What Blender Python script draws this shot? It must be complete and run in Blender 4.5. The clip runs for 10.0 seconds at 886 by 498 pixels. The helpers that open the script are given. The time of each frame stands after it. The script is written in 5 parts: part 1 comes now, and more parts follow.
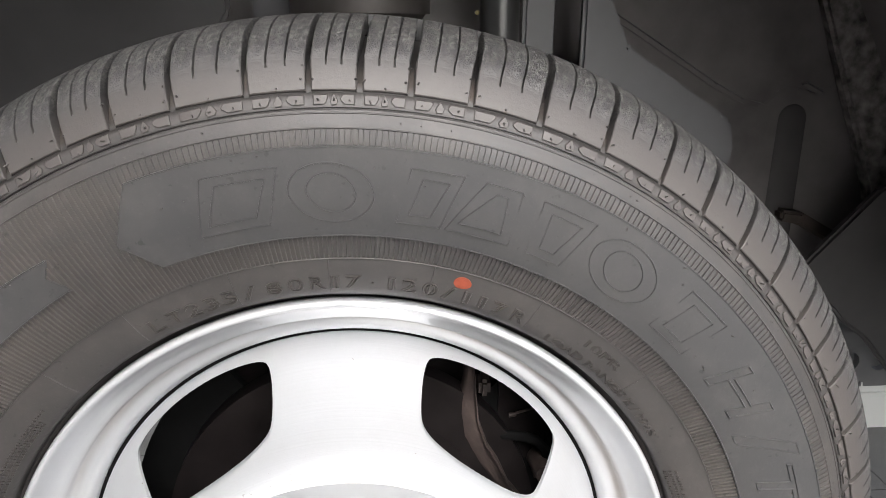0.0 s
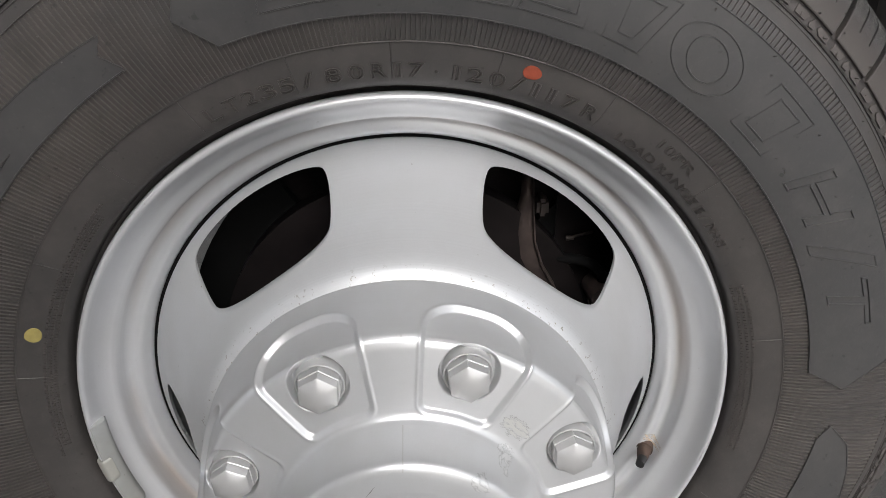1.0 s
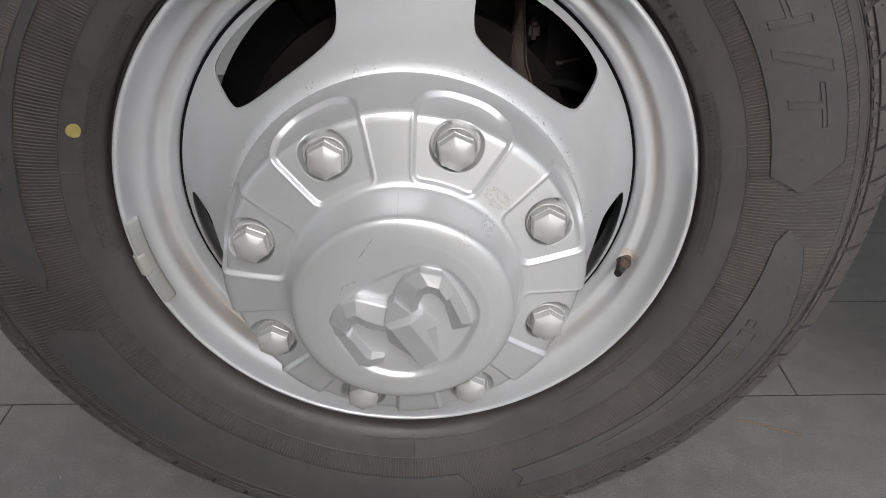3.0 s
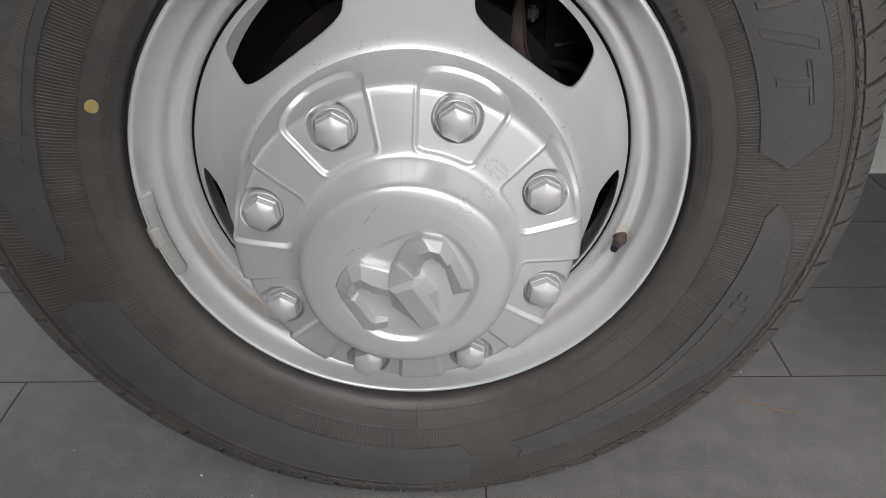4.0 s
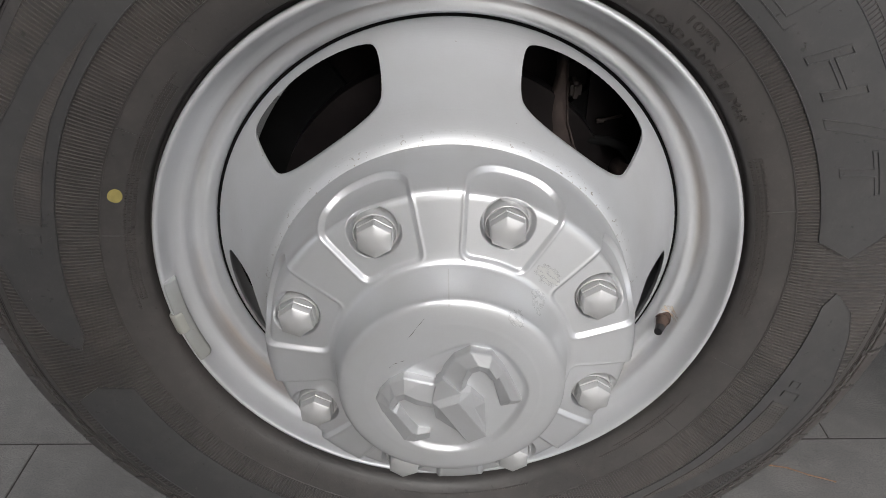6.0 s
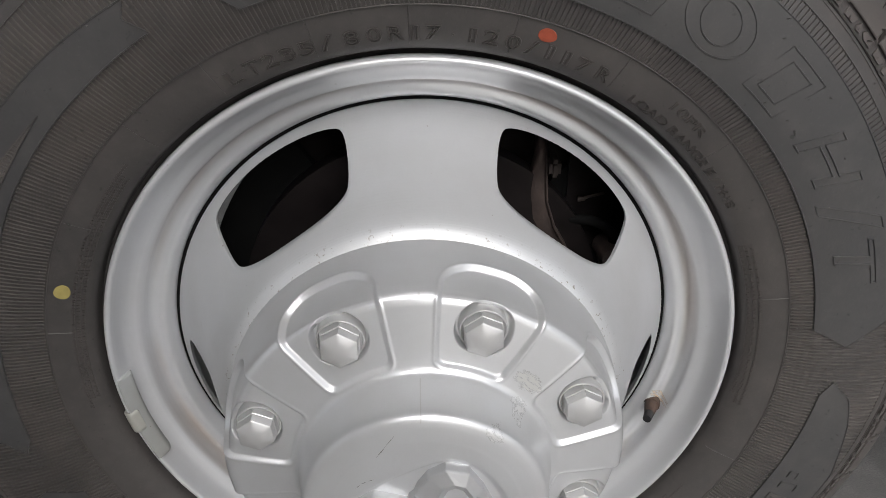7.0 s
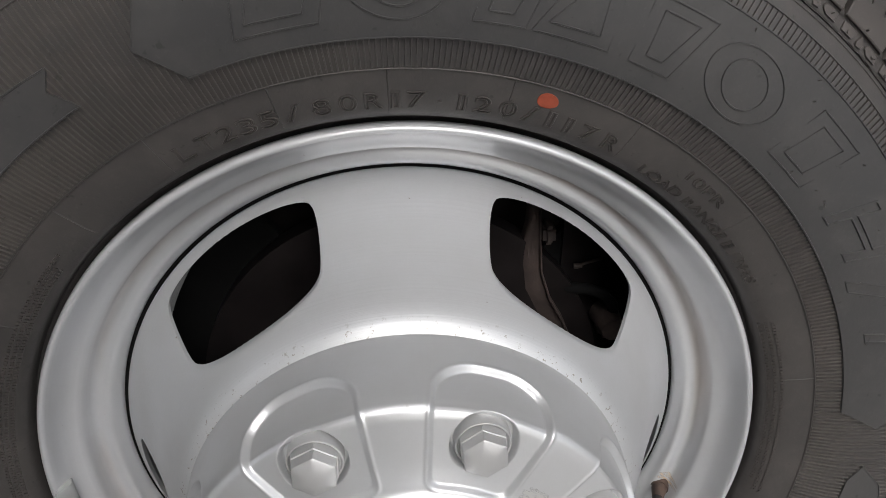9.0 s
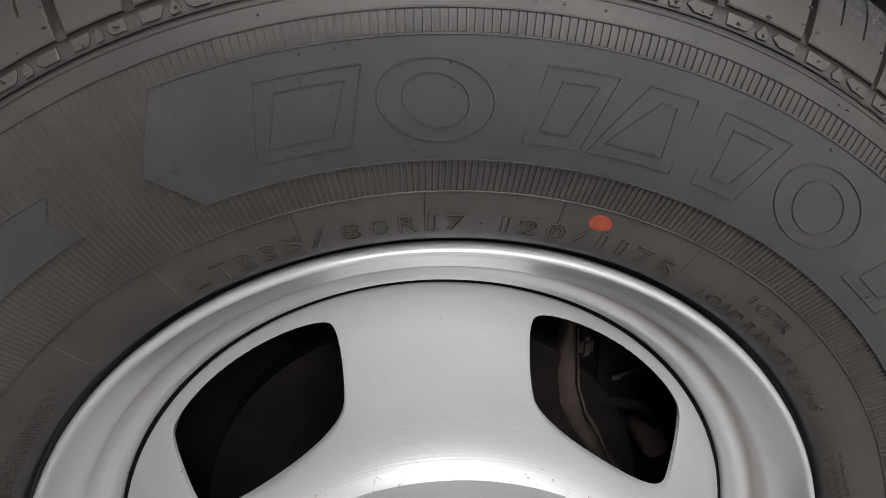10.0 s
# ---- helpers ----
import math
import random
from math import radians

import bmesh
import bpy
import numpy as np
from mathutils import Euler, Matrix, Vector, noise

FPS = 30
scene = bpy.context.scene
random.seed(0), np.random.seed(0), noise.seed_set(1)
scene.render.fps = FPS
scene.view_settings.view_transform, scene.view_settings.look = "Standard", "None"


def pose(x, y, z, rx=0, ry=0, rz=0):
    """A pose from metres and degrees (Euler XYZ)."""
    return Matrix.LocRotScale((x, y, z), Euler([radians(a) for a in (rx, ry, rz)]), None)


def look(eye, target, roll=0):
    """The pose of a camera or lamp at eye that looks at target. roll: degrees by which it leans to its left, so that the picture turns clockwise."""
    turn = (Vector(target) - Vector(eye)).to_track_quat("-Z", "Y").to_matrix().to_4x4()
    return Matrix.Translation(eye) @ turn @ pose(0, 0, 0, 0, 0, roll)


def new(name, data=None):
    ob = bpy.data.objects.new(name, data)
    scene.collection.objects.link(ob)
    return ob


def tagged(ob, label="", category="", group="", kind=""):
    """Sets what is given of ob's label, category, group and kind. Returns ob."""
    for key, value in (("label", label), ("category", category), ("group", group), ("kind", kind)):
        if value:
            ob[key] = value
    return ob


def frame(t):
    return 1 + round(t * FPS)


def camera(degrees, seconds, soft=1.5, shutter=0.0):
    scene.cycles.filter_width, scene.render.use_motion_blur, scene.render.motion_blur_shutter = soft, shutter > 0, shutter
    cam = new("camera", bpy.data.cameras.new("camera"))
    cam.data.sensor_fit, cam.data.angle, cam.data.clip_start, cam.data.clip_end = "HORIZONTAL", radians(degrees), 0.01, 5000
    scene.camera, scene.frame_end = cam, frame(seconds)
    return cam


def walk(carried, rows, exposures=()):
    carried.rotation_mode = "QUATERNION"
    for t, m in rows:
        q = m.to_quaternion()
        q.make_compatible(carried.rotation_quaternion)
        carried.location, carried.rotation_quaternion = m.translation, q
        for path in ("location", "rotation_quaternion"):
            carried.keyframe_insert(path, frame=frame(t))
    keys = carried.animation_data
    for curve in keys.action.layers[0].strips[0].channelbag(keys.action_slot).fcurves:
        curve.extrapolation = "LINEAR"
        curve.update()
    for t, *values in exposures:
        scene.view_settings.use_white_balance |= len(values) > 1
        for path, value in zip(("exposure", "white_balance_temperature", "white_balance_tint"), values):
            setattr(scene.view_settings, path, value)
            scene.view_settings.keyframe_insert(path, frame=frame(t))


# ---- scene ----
# camera
cam = camera(62.5, 10.0, 0.75)
PATH = [
    (0, 0.0270, -0.3283, 0.7983, 72.273, -0.318, -4.868),
    (0.5, 0.0062, -0.3250, 0.7541, 67.780, -0.234, -3.488),
    (1, 0.0059, -0.3299, 0.7359, 63.875, -0.142, -2.446),
    (1.5, 0.0087, -0.3706, 0.7168, 61.691, -0.097, -1.778),
    (2, 0.0120, -0.4096, 0.6953, 59.514, -0.091, -1.497),
    (2.5, 0.0171, -0.4172, 0.6900, 58.047, -0.074, -1.282),
    (4, 0.0201, -0.4524, 0.6826, 57.556, -0.041, -0.684),
    (4.5, 0.0262, -0.4717, 0.6908, 57.708, 0.002, -0.582),
    (5, 0.0294, -0.4575, 0.7062, 57.749, 0.042, -0.490),
    (6.5, -0.0216, -0.3616, 0.7312, 59.079, 0.067, -0.508),
    (7, 0.0005, -0.3410, 0.7407, 60.851, 0.034, -1.862),
    (7.5, 0.0207, -0.3132, 0.7279, 61.721, 0.046, -3.304),
    (8, 0.0183, -0.3017, 0.7289, 61.810, 0.071, -4.079),
    (8.5, 0.0116, -0.2911, 0.7374, 62.011, 0.078, -4.417),
    (9, -0.0072, -0.2699, 0.7461, 62.622, 0.024, -4.652),
    (9.5, -0.0150, -0.2486, 0.7682, 65.033, -0.027, -4.845),
    (10, -0.0241, -0.2181, 0.7644, 66.743, -0.042, -4.956),
]
EXPOSURES = [(0.0, 1.46), (0.5, 0.94), (1.0, 0.55), (2.0, 0.53), (4.5, 0.42), (7.5, 0.36), (8.5, 0.27), (9.0, 0.27), (10.0, 0.40)]
SKY, SUN, SUN_UP, SUN_ROUND = 0.155, 1.0, 43, 176

walk(cam, [(t, pose(*p)) for t, *p in PATH], EXPOSURES)

# ---- world and light: soft overcast daylight from the open side ----
world = bpy.data.worlds.new("overcast_sky")
scene.world = world
world.use_nodes = True
wn, wl = world.node_tree.nodes, world.node_tree.links
sky = wn.new("ShaderNodeTexSky")
sky.sky_type = "NISHITA"
sky.sun_disc = False
sky.sun_elevation = radians(SUN_UP)
sky.sun_rotation = radians(SUN_ROUND)
sky.dust_density = 4.0
grey = wn.new("ShaderNodeHueSaturation")
grey.inputs["Saturation"].default_value = 0.32
wl.new(sky.outputs[0], grey.inputs["Color"])
wl.new(grey.outputs[0], wn["Background"].inputs["Color"])
wn["Background"].inputs["Strength"].default_value = SKY
sun = new("sun", bpy.data.lights.new("sun", "SUN"))
sun.data.energy, sun.data.angle, sun.data.color = SUN, radians(46), (0.99, 0.985, 1.0)
sd = Vector((math.sin(radians(SUN_ROUND)) * math.cos(radians(SUN_UP)), math.cos(radians(SUN_ROUND)) * math.cos(radians(SUN_UP)), math.sin(radians(SUN_UP))))
sun.matrix_world = look(sd * 10, (0, 0, 0.4))


# ---- materials ----
class Mat:
    """A node material with a few shorthands."""

    def __init__(self, name, rough=0.5, metal=0.0, spec=0.5):
        self.m = bpy.data.materials.new(name)
        self.m.use_nodes = True
        self.n, self.l = self.m.node_tree.nodes, self.m.node_tree.links
        self.b = self.n["Principled BSDF"]
        self.b.inputs["Roughness"].default_value = rough
        self.b.inputs["Metallic"].default_value = metal
        self.b.inputs["Specular IOR Level"].default_value = spec
        self.co = self.n.new("ShaderNodeTexCoord").outputs["Object"]

    def noise(self, scale, detail=4.0, rough=0.55, stretch=None):
        co = self.co
        if stretch:
            mp = self.n.new("ShaderNodeMapping")
            mp.inputs["Scale"].default_value = stretch
            self.l.new(co, mp.inputs["Vector"])
            co = mp.outputs[0]
        t = self.n.new("ShaderNodeTexNoise")
        t.inputs["Scale"].default_value, t.inputs["Detail"].default_value, t.inputs["Roughness"].default_value = scale, detail, rough
        self.l.new(co, t.inputs["Vector"])
        return t.outputs["Fac"]

    def ramp(self, fac, stops):
        r = self.n.new("ShaderNodeValToRGB")
        e = r.color_ramp.elements
        while len(e) < len(stops):
            e.new(0.5)
        for k, (p, c) in zip(e, stops):
            k.position, k.color = p, (*c, 1) if len(c) == 3 else c
        self.l.new(fac, r.inputs["Fac"])
        return r.outputs["Color"]

    def mix(self, fac, a, b, mode="MIX"):
        x = self.n.new("ShaderNodeMix")
        x.data_type, x.blend_type = "RGBA", mode
        for sock, v in ((x.inputs[0], fac), (x.inputs[6], a), (x.inputs[7], b)):
            if isinstance(v, (int, float)):
                sock.default_value = v
            elif isinstance(v, tuple):
                sock.default_value = (*v, 1)
            else:
                self.l.new(v, sock)
        return x.outputs[2]

    def math(self, op, a, b=0.0):
        x = self.n.new("ShaderNodeMath")
        x.operation = op
        for sock, v in ((x.inputs[0], a), (x.inputs[1], b)):
            if isinstance(v, (int, float)):
                sock.default_value = v
            else:
                self.l.new(v, sock)
        return x.outputs[0]

    def color(self, c):
        if isinstance(c, tuple):
            self.b.inputs["Base Color"].default_value = (*c, 1)
        else:
            self.l.new(c, self.b.inputs["Base Color"])
        return self

    def roughness(self, f):
        self.l.new(f, self.b.inputs["Roughness"])
        return self

    def bump(self, f, strength=0.2, distance=0.001):
        bp = self.n.new("ShaderNodeBump")
        bp.inputs["Strength"].default_value, bp.inputs["Distance"].default_value = strength, distance
        self.l.new(f, bp.inputs["Height"])
        self.l.new(bp.outputs[0], self.b.inputs["Normal"])
        return self

    def radius(self):
        """Distance from the wheel's axle, for things modelled in the wheel's own space."""
        s = self.n.new("ShaderNodeSeparateXYZ")
        self.l.new(self.co, s.inputs[0])
        z = self.math("SUBTRACT", s.outputs[2], HUB)
        return self.math("SQRT", self.math("ADD", self.math("MULTIPLY", s.outputs[0], s.outputs[0]), self.math("MULTIPLY", z, z)))

    def random(self):
        return self.n.new("ShaderNodeObjectInfo").outputs["Random"]


HUB = 0.392          # height of the axle
MID = 0.1945         # middle plane of the tyre


def rubber(name, base, dust, rough=0.62, amount=0.5, relief=0.15, smear=0.0, groove=False):
    m = Mat(name, rough, spec=0.5)
    big, mid, fine = m.noise(9, 5), m.noise(48, 4, 0.65), m.noise(420, 3, 0.7)
    c = m.mix(m.ramp(big, [(0.35, (0, 0, 0)), (0.72, (amount,) * 3)]), base, dust)
    c = m.mix(m.ramp(mid, [(0.45, (0, 0, 0)), (0.75, (0.45,) * 3)]), c, tuple(v * 1.15 for v in dust))
    if smear:
        # streaks wiped clean of dust
        wiped = m.math("MULTIPLY", m.ramp(m.noise(13, 6, 0.6), [(0.52, (0, 0, 0)), (0.55, (smear,) * 3)]), m.ramp(m.math("MULTIPLY", m.radius(), 2.0), [(0.57, (0, 0, 0)), (0.60, (1, 1, 1)), (0.70, (1, 1, 1)), (0.72, (0, 0, 0))]))
        c = m.mix(wiped, c, (0.043, 0.043, 0.045))
    c = m.mix(m.ramp(fine, [(0.58, (0, 0, 0)), (0.78, (0.32,) * 3)]), c, tuple(v * 1.4 for v in dust))
    if groove:
        # brown dirt at the foot of the tread grooves
        r2 = m.math("MULTIPLY", m.radius(), 2.0)
        low = m.ramp(r2, [(0.7335, (0, 0, 0)), (0.738, (1, 1, 1))])
        c = m.mix(low, c, m.mix(m.ramp(m.noise(35, 4), [(0.45, (0, 0, 0)), (0.7, (0.8,) * 3)]), (0.040, 0.034, 0.030), (0.070, 0.056, 0.047)))
        # shade deeper in the grooves, painted black
        c = m.mix(m.ramp(r2, [(0.748, (0, 0, 0)), (0.762, (1, 1, 1))]), c, (0.011, 0.010, 0.010))
        # shade in the two thin channels, painted dark
        for r0, r1 in ((0.3566, 0.3575), (0.3651, 0.3660)):
            c = m.mix(m.ramp(r2, [(r0 * 2 - 0.0006, (0, 0, 0)), (r0 * 2, (0.85,) * 3), (r1 * 2, (0.85,) * 3), (r1 * 2 + 0.0006, (0, 0, 0))]), c, (0.014, 0.012, 0.011))
    pits = m.noise(190, 2, 0.5)
    c = m.mix(m.ramp(pits, [(0.25, (0.6,) * 3), (0.32, (0, 0, 0))]), c, tuple(v * 0.45 for v in base))
    m.color(c)
    m.roughness(m.ramp(big, [(0.3, (rough - 0.1,) * 3), (0.7, (rough + 0.12,) * 3)]))
    m.bump(fine, relief * 1.5, 0.0006 if relief < 0.3 else 0.0015)
    return m.m


M_SIDE = rubber("tyre_rubber_sidewall", (0.0465, 0.0432, 0.0418), (0.0775, 0.0690, 0.0645), 0.47, 0.6, 0.2, 0.3, True)
M_PANEL = rubber("tyre_rubber_smooth_panel", (0.0485, 0.0478, 0.0488), (0.0710, 0.0672, 0.0650), 0.48, 0.5)
M_RIBS = rubber("tyre_rubber_ribs", (0.060, 0.056, 0.0535), (0.100, 0.089, 0.082), 0.40, 0.6, 0.2, 0.3)
def worn_tread():
    """Dusty shoulder rubber, scuffed rough and grey where it meets the road."""
    m = Mat("tyre_rubber_tread", 0.50, spec=0.5)
    big, fine = m.noise(9, 5), m.noise(420, 3, 0.7)
    grit, shreds = m.noise(170, 4, 0.75), m.noise(110, 5, 0.8, (3.0, 1.0, 3.0))
    c = m.mix(m.ramp(big, [(0.35, (0, 0, 0)), (0.72, (0.7,) * 3)]), (0.045, 0.042, 0.041), (0.088, 0.077, 0.071))
    r2 = m.math("ADD", m.math("MULTIPLY", m.radius(), 2.0), m.math("MULTIPLY", m.math("SUBTRACT", m.noise(40, 3), 0.5), 0.030))
    road = m.ramp(r2, [(0.750, (0, 0, 0)), (0.782, (1, 1, 1))])
    c = m.mix(m.math("MULTIPLY", road, 0.65), c, (0.050, 0.050, 0.052))
    top = m.ramp(r2, [(0.768, (0, 0, 0)), (0.795, (1, 1, 1))])
    c = m.mix(m.math("MULTIPLY", top, m.ramp(grit, [(0.50, (0, 0, 0)), (0.62, (0.8,) * 3)])), c, (0.12, 0.115, 0.105))
    c = m.mix(m.math("MULTIPLY", top, m.ramp(shreds, [(0.53, (0, 0, 0)), (0.59, (0.85,) * 3)])), c, (0.17, 0.166, 0.158))
    c = m.mix(m.math("MULTIPLY", top, m.ramp(shreds, [(0.38, (0.45,) * 3), (0.45, (0, 0, 0))])), c, (0.030, 0.030, 0.032))
    m.color(c)
    rag = m.math("ADD", m.math("MULTIPLY", grit, 1.0), m.math("MULTIPLY", shreds, 1.3))
    h = m.math("ADD", m.math("MULTIPLY", fine, 0.05), m.math("MULTIPLY", rag, top))
    m.bump(h, 0.9, 0.0030)
    return m.m


M_TREAD = worn_tread()
M_TEXT = rubber("tyre_rubber_lettering", (0.0510, 0.0465, 0.0440), (0.0810, 0.0710, 0.0655), 0.46, 0.5)


def silver(name, base, rough, metal, stain=0.0, rust=None, brushed=False, grime=False, scuffs=(), specks=0.6, coat=0.4):
    m = Mat(name, rough, metal)
    big, fine = m.noise(14, 5), m.noise(900, 2, 0.6)
    c = m.mix(m.ramp(big, [(0.4, (0, 0, 0)), (0.75, (stain,) * 3)]), base, (base[0] * 0.72, base[1] * 0.70, base[2] * 0.64))
    c = m.mix(m.ramp(fine, [(0.3, (0.25,) * 3), (0.7, (0, 0, 0))]), c, tuple(v * 0.9 for v in base))
    speck = m.noise(260, 2, 0.5)
    c = m.mix(m.ramp(speck, [(0.76, (0, 0, 0)), (0.785, (specks,) * 3)]), c, (0.16, 0.12, 0.08))
    if grime:
        ring = m.ramp(m.math("MULTIPLY", m.radius(), 5.0), [(0.675, (1, 1, 1)), (0.690, (0.8,) * 3), (0.712, (0, 0, 0))])
        dirt = m.math("MULTIPLY", ring, m.ramp(m.noise(300, 4, 0.7), [(0.61, (0, 0, 0)), (0.65, (0.8,) * 3)]))
        c = m.mix(dirt, c, (0.15, 0.12, 0.075))
    for px, pz, size, stretch, shade, grain, cut in scuffs:
        sep = m.n.new("ShaderNodeSeparateXYZ")
        m.l.new(m.co, sep.inputs[0])
        dx, dz = m.math("SUBTRACT", sep.outputs[0], px), m.math("SUBTRACT", sep.outputs[2], HUB + pz)
        along = m.math("MULTIPLY", m.math("ADD", m.math("MULTIPLY", dx, 0.77), m.math("MULTIPLY", dz, -0.64)), stretch)
        across = m.math("ADD", m.math("MULTIPLY", dx, 0.64), m.math("MULTIPLY", dz, 0.77))
        dist = m.math("SQRT", m.math("ADD", m.math("MULTIPLY", along, along), m.math("MULTIPLY", across, across)))
        near_it = m.ramp(m.math("MULTIPLY", dist, 1.0 / size), [(0.25, (1, 1, 1)), (0.6, (0, 0, 0))])
        lay = m.n.new("ShaderNodeCombineXYZ")
        m.l.new(along, lay.inputs[0])
        m.l.new(m.math("MULTIPLY", across, 2.2), lay.inputs[1])
        frayed = m.n.new("ShaderNodeTexNoise")
        frayed.inputs["Scale"].default_value, frayed.inputs["Detail"].default_value, frayed.inputs["Roughness"].default_value = grain, 5.0, 0.65
        m.l.new(lay.outputs[0], frayed.inputs["Vector"])
        blot = m.math("MULTIPLY", near_it, frayed.outputs["Fac"])
        c = m.mix(m.ramp(blot, [(cut, (0, 0, 0)), (cut + 0.015, (0.75,) * 3), (cut + 0.04, (0.10,) * 3)]), c, shade)
        c = m.mix(m.ramp(blot, [(cut + 0.05, (0, 0, 0)), (cut + 0.09, (0.6,) * 3)]), c, tuple(min(v * 3.2, 0.72) for v in shade))
    if rust:
        r0, r1, strength = rust
        band = m.math("MULTIPLY", m.ramp(m.math("MULTIPLY", m.radius(), 2.0), [(r0 * 2 - 0.008, (0, 0, 0)), (r0 * 2, (1, 1, 1)), (r1 * 2, (1, 1, 1)), (r1 * 2 + 0.005, (0, 0, 0))]), m.ramp(m.noise(5, 3), [(0.42, (0, 0, 0)), (0.66, (strength,) * 3)]))
        c = m.mix(band, c, (0.30, 0.20, 0.12))
    m.color(c)
    m.roughness(m.ramp(big, [(0.3, (rough - 0.05,) * 3), (0.75, (rough + 0.1,) * 3)]))
    h = m.noise(90, 3)
    if brushed:
        # fine turned lines round the axle
        ring = m.n.new("ShaderNodeCombineXYZ")
        m.l.new(m.math("MULTIPLY", m.radius(), 1100.0), ring.inputs[0])
        lines = m.n.new("ShaderNodeTexNoise")
        lines.inputs["Scale"].default_value, lines.inputs["Detail"].default_value = 1.0, 3.0
        m.l.new(ring.outputs[0], lines.inputs["Vector"])
        h = m.math("ADD", m.math("MULTIPLY", lines.outputs["Fac"], 0.7), m.math("MULTIPLY", h, 0.5))
    m.bump(h, 0.035 if not brushed else 0.28, 0.0007)
    m.b.inputs["Coat Weight"].default_value, m.b.inputs["Coat Roughness"].default_value = coat, 0.16
    if brushed:
        lay = m.n.new("ShaderNodeTangent")
        lay.direction_type, lay.axis = "RADIAL", "Y"
        m.l.new(lay.outputs[0], m.b.inputs["Tangent"])
        m.b.inputs["Anisotropic"].default_value = 0.5
    return m.m


M_RIM = silver("silver_painted_steel", (0.615, 0.623, 0.640), 0.36, 0.38, 0.25, (0.2118, 0.2136, 0.6), specks=0.15, coat=0.45, scuffs=((0.1985, -0.0640, 0.018, 0.8, (0.26, 0.16, 0.08), 160, 0.46),))
M_DISC = silver("silver_painted_wheel_disc", (0.565, 0.573, 0.588), 0.37, 0.40, 0.25, None, True, True, coat=0.2)
M_COVER = silver("silver_painted_plastic", (0.635, 0.643, 0.658), 0.32, 0.52, 0.35, specks=0.0, coat=0.5, scuffs=((0.0620, 0.0690, 0.018, 0.6, (0.20, 0.20, 0.19), 230, 0.40), (0.0390, 0.0590, 0.013, 0.7, (0.24, 0.24, 0.23), 280, 0.42), (0.0560, 0.0560, 0.012, 0.6, (0.26, 0.26, 0.25), 300, 0.46)))
M_CAPS = silver("silver_nut_cap_paint", (0.54, 0.54, 0.542), 0.43, 0.42, 0.3, specks=0.0, coat=0.1)
M_BADGE = silver("silver_badge_paint", (0.46, 0.465, 0.475), 0.36, 0.4, 0.3)
M_WEIGHT = silver("zinc_weight_paint", (0.40, 0.41, 0.405), 0.55, 0.15, 0.9, specks=0.8, coat=0.0)
M_CLIP = silver("zinc_plated_clip", (0.46, 0.46, 0.43), 0.5, 0.35, 1.0, specks=0.8, coat=0.0)


def plain(name, base, rough=0.5, metal=0.0, var=0.25, scale=20, bump=0.1):
    m = Mat(name, rough, metal)
    f = m.noise(scale, 5)
    m.color(m.mix(m.ramp(f, [(0.3, (0, 0, 0)), (0.75, (1, 1, 1))]), tuple(v * (1 - var) for v in base), tuple(v * (1 + var) for v in base)))
    m.roughness(m.ramp(f, [(0.3, (max(rough - 0.08, 0.05),) * 3), (0.75, (min(rough + 0.1, 1),) * 3)]))
    m.bump(m.noise(scale * 15, 3), bump, 0.0005)
    return m.m


M_ORANGE = plain("orange_paint", (0.30, 0.072, 0.042), 0.9, 0, 0.2, 200)
M_ORANGE.node_tree.nodes["Principled BSDF"].inputs["Specular IOR Level"].default_value = 0.1
M_YELLOW = plain("yellow_paint", (0.33, 0.27, 0.09), 0.6, 0, 0.15, 200)
M_VALVE = plain("brown_valve_rubber", (0.07, 0.045, 0.035), 0.55, 0, 0.4, 200)
M_BLACK = plain("black_plastic", (0.012, 0.012, 0.013), 0.5, 0, 0.4, 12)
M_GAP = plain("flat_black", (0.006, 0.006, 0.006), 0.9, 0, 0.3, 60)
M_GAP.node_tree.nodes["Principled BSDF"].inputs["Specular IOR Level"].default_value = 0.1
M_LINER = plain("dark_dusty_liner_plastic", (0.20, 0.186, 0.184), 0.48, 0, 0.45, 7, 0.3)
M_RUSTYLINER = plain("rust_speckled_steel", (0.27, 0.25, 0.24), 0.6, 0.1, 0.75, 60, 0.5)
M_LEDGE = plain("brown_dusty_plastic", (0.07, 0.055, 0.046), 0.65, 0, 0.4, 20, 0.3)
M_GREYPANEL = plain("grey_primed_metal", (0.14, 0.14, 0.146), 0.42, 0.1, 0.2, 6)
M_DARKPANEL = plain("dark_underseal_coating", (0.075, 0.072, 0.073), 0.5, 0, 0.25, 6)
M_RIB = plain("matt_black_rib_plastic", (0.085, 0.081, 0.081), 0.7, 0, 0.3, 9)
M_SCRATCH = plain("scratched_grey_plastic", (0.20, 0.20, 0.20), 0.6, 0, 0.2, 80)
M_STEEL = plain("dark_suspension_steel", (0.10, 0.09, 0.085), 0.45, 0.3, 0.35, 15)
M_SHOCK = plain("grey_shock_tube_paint", (0.12, 0.12, 0.12), 0.32, 0.5, 0.2, 8)
M_RUST = plain("rusty_brake_casting", (0.055, 0.040, 0.035), 0.7, 0.1, 0.6, 45, 0.5)
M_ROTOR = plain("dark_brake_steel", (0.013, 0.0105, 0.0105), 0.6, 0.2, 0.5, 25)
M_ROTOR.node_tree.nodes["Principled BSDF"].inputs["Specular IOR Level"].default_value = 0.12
M_WALL = plain("light_grey_wall_paint", (0.78, 0.79, 0.77), 0.6, 0, 0.06, 3)
M_DIMWALL = plain("dark_grey_light_block", (0.06, 0.06, 0.062), 0.7, 0, 0.1, 3)
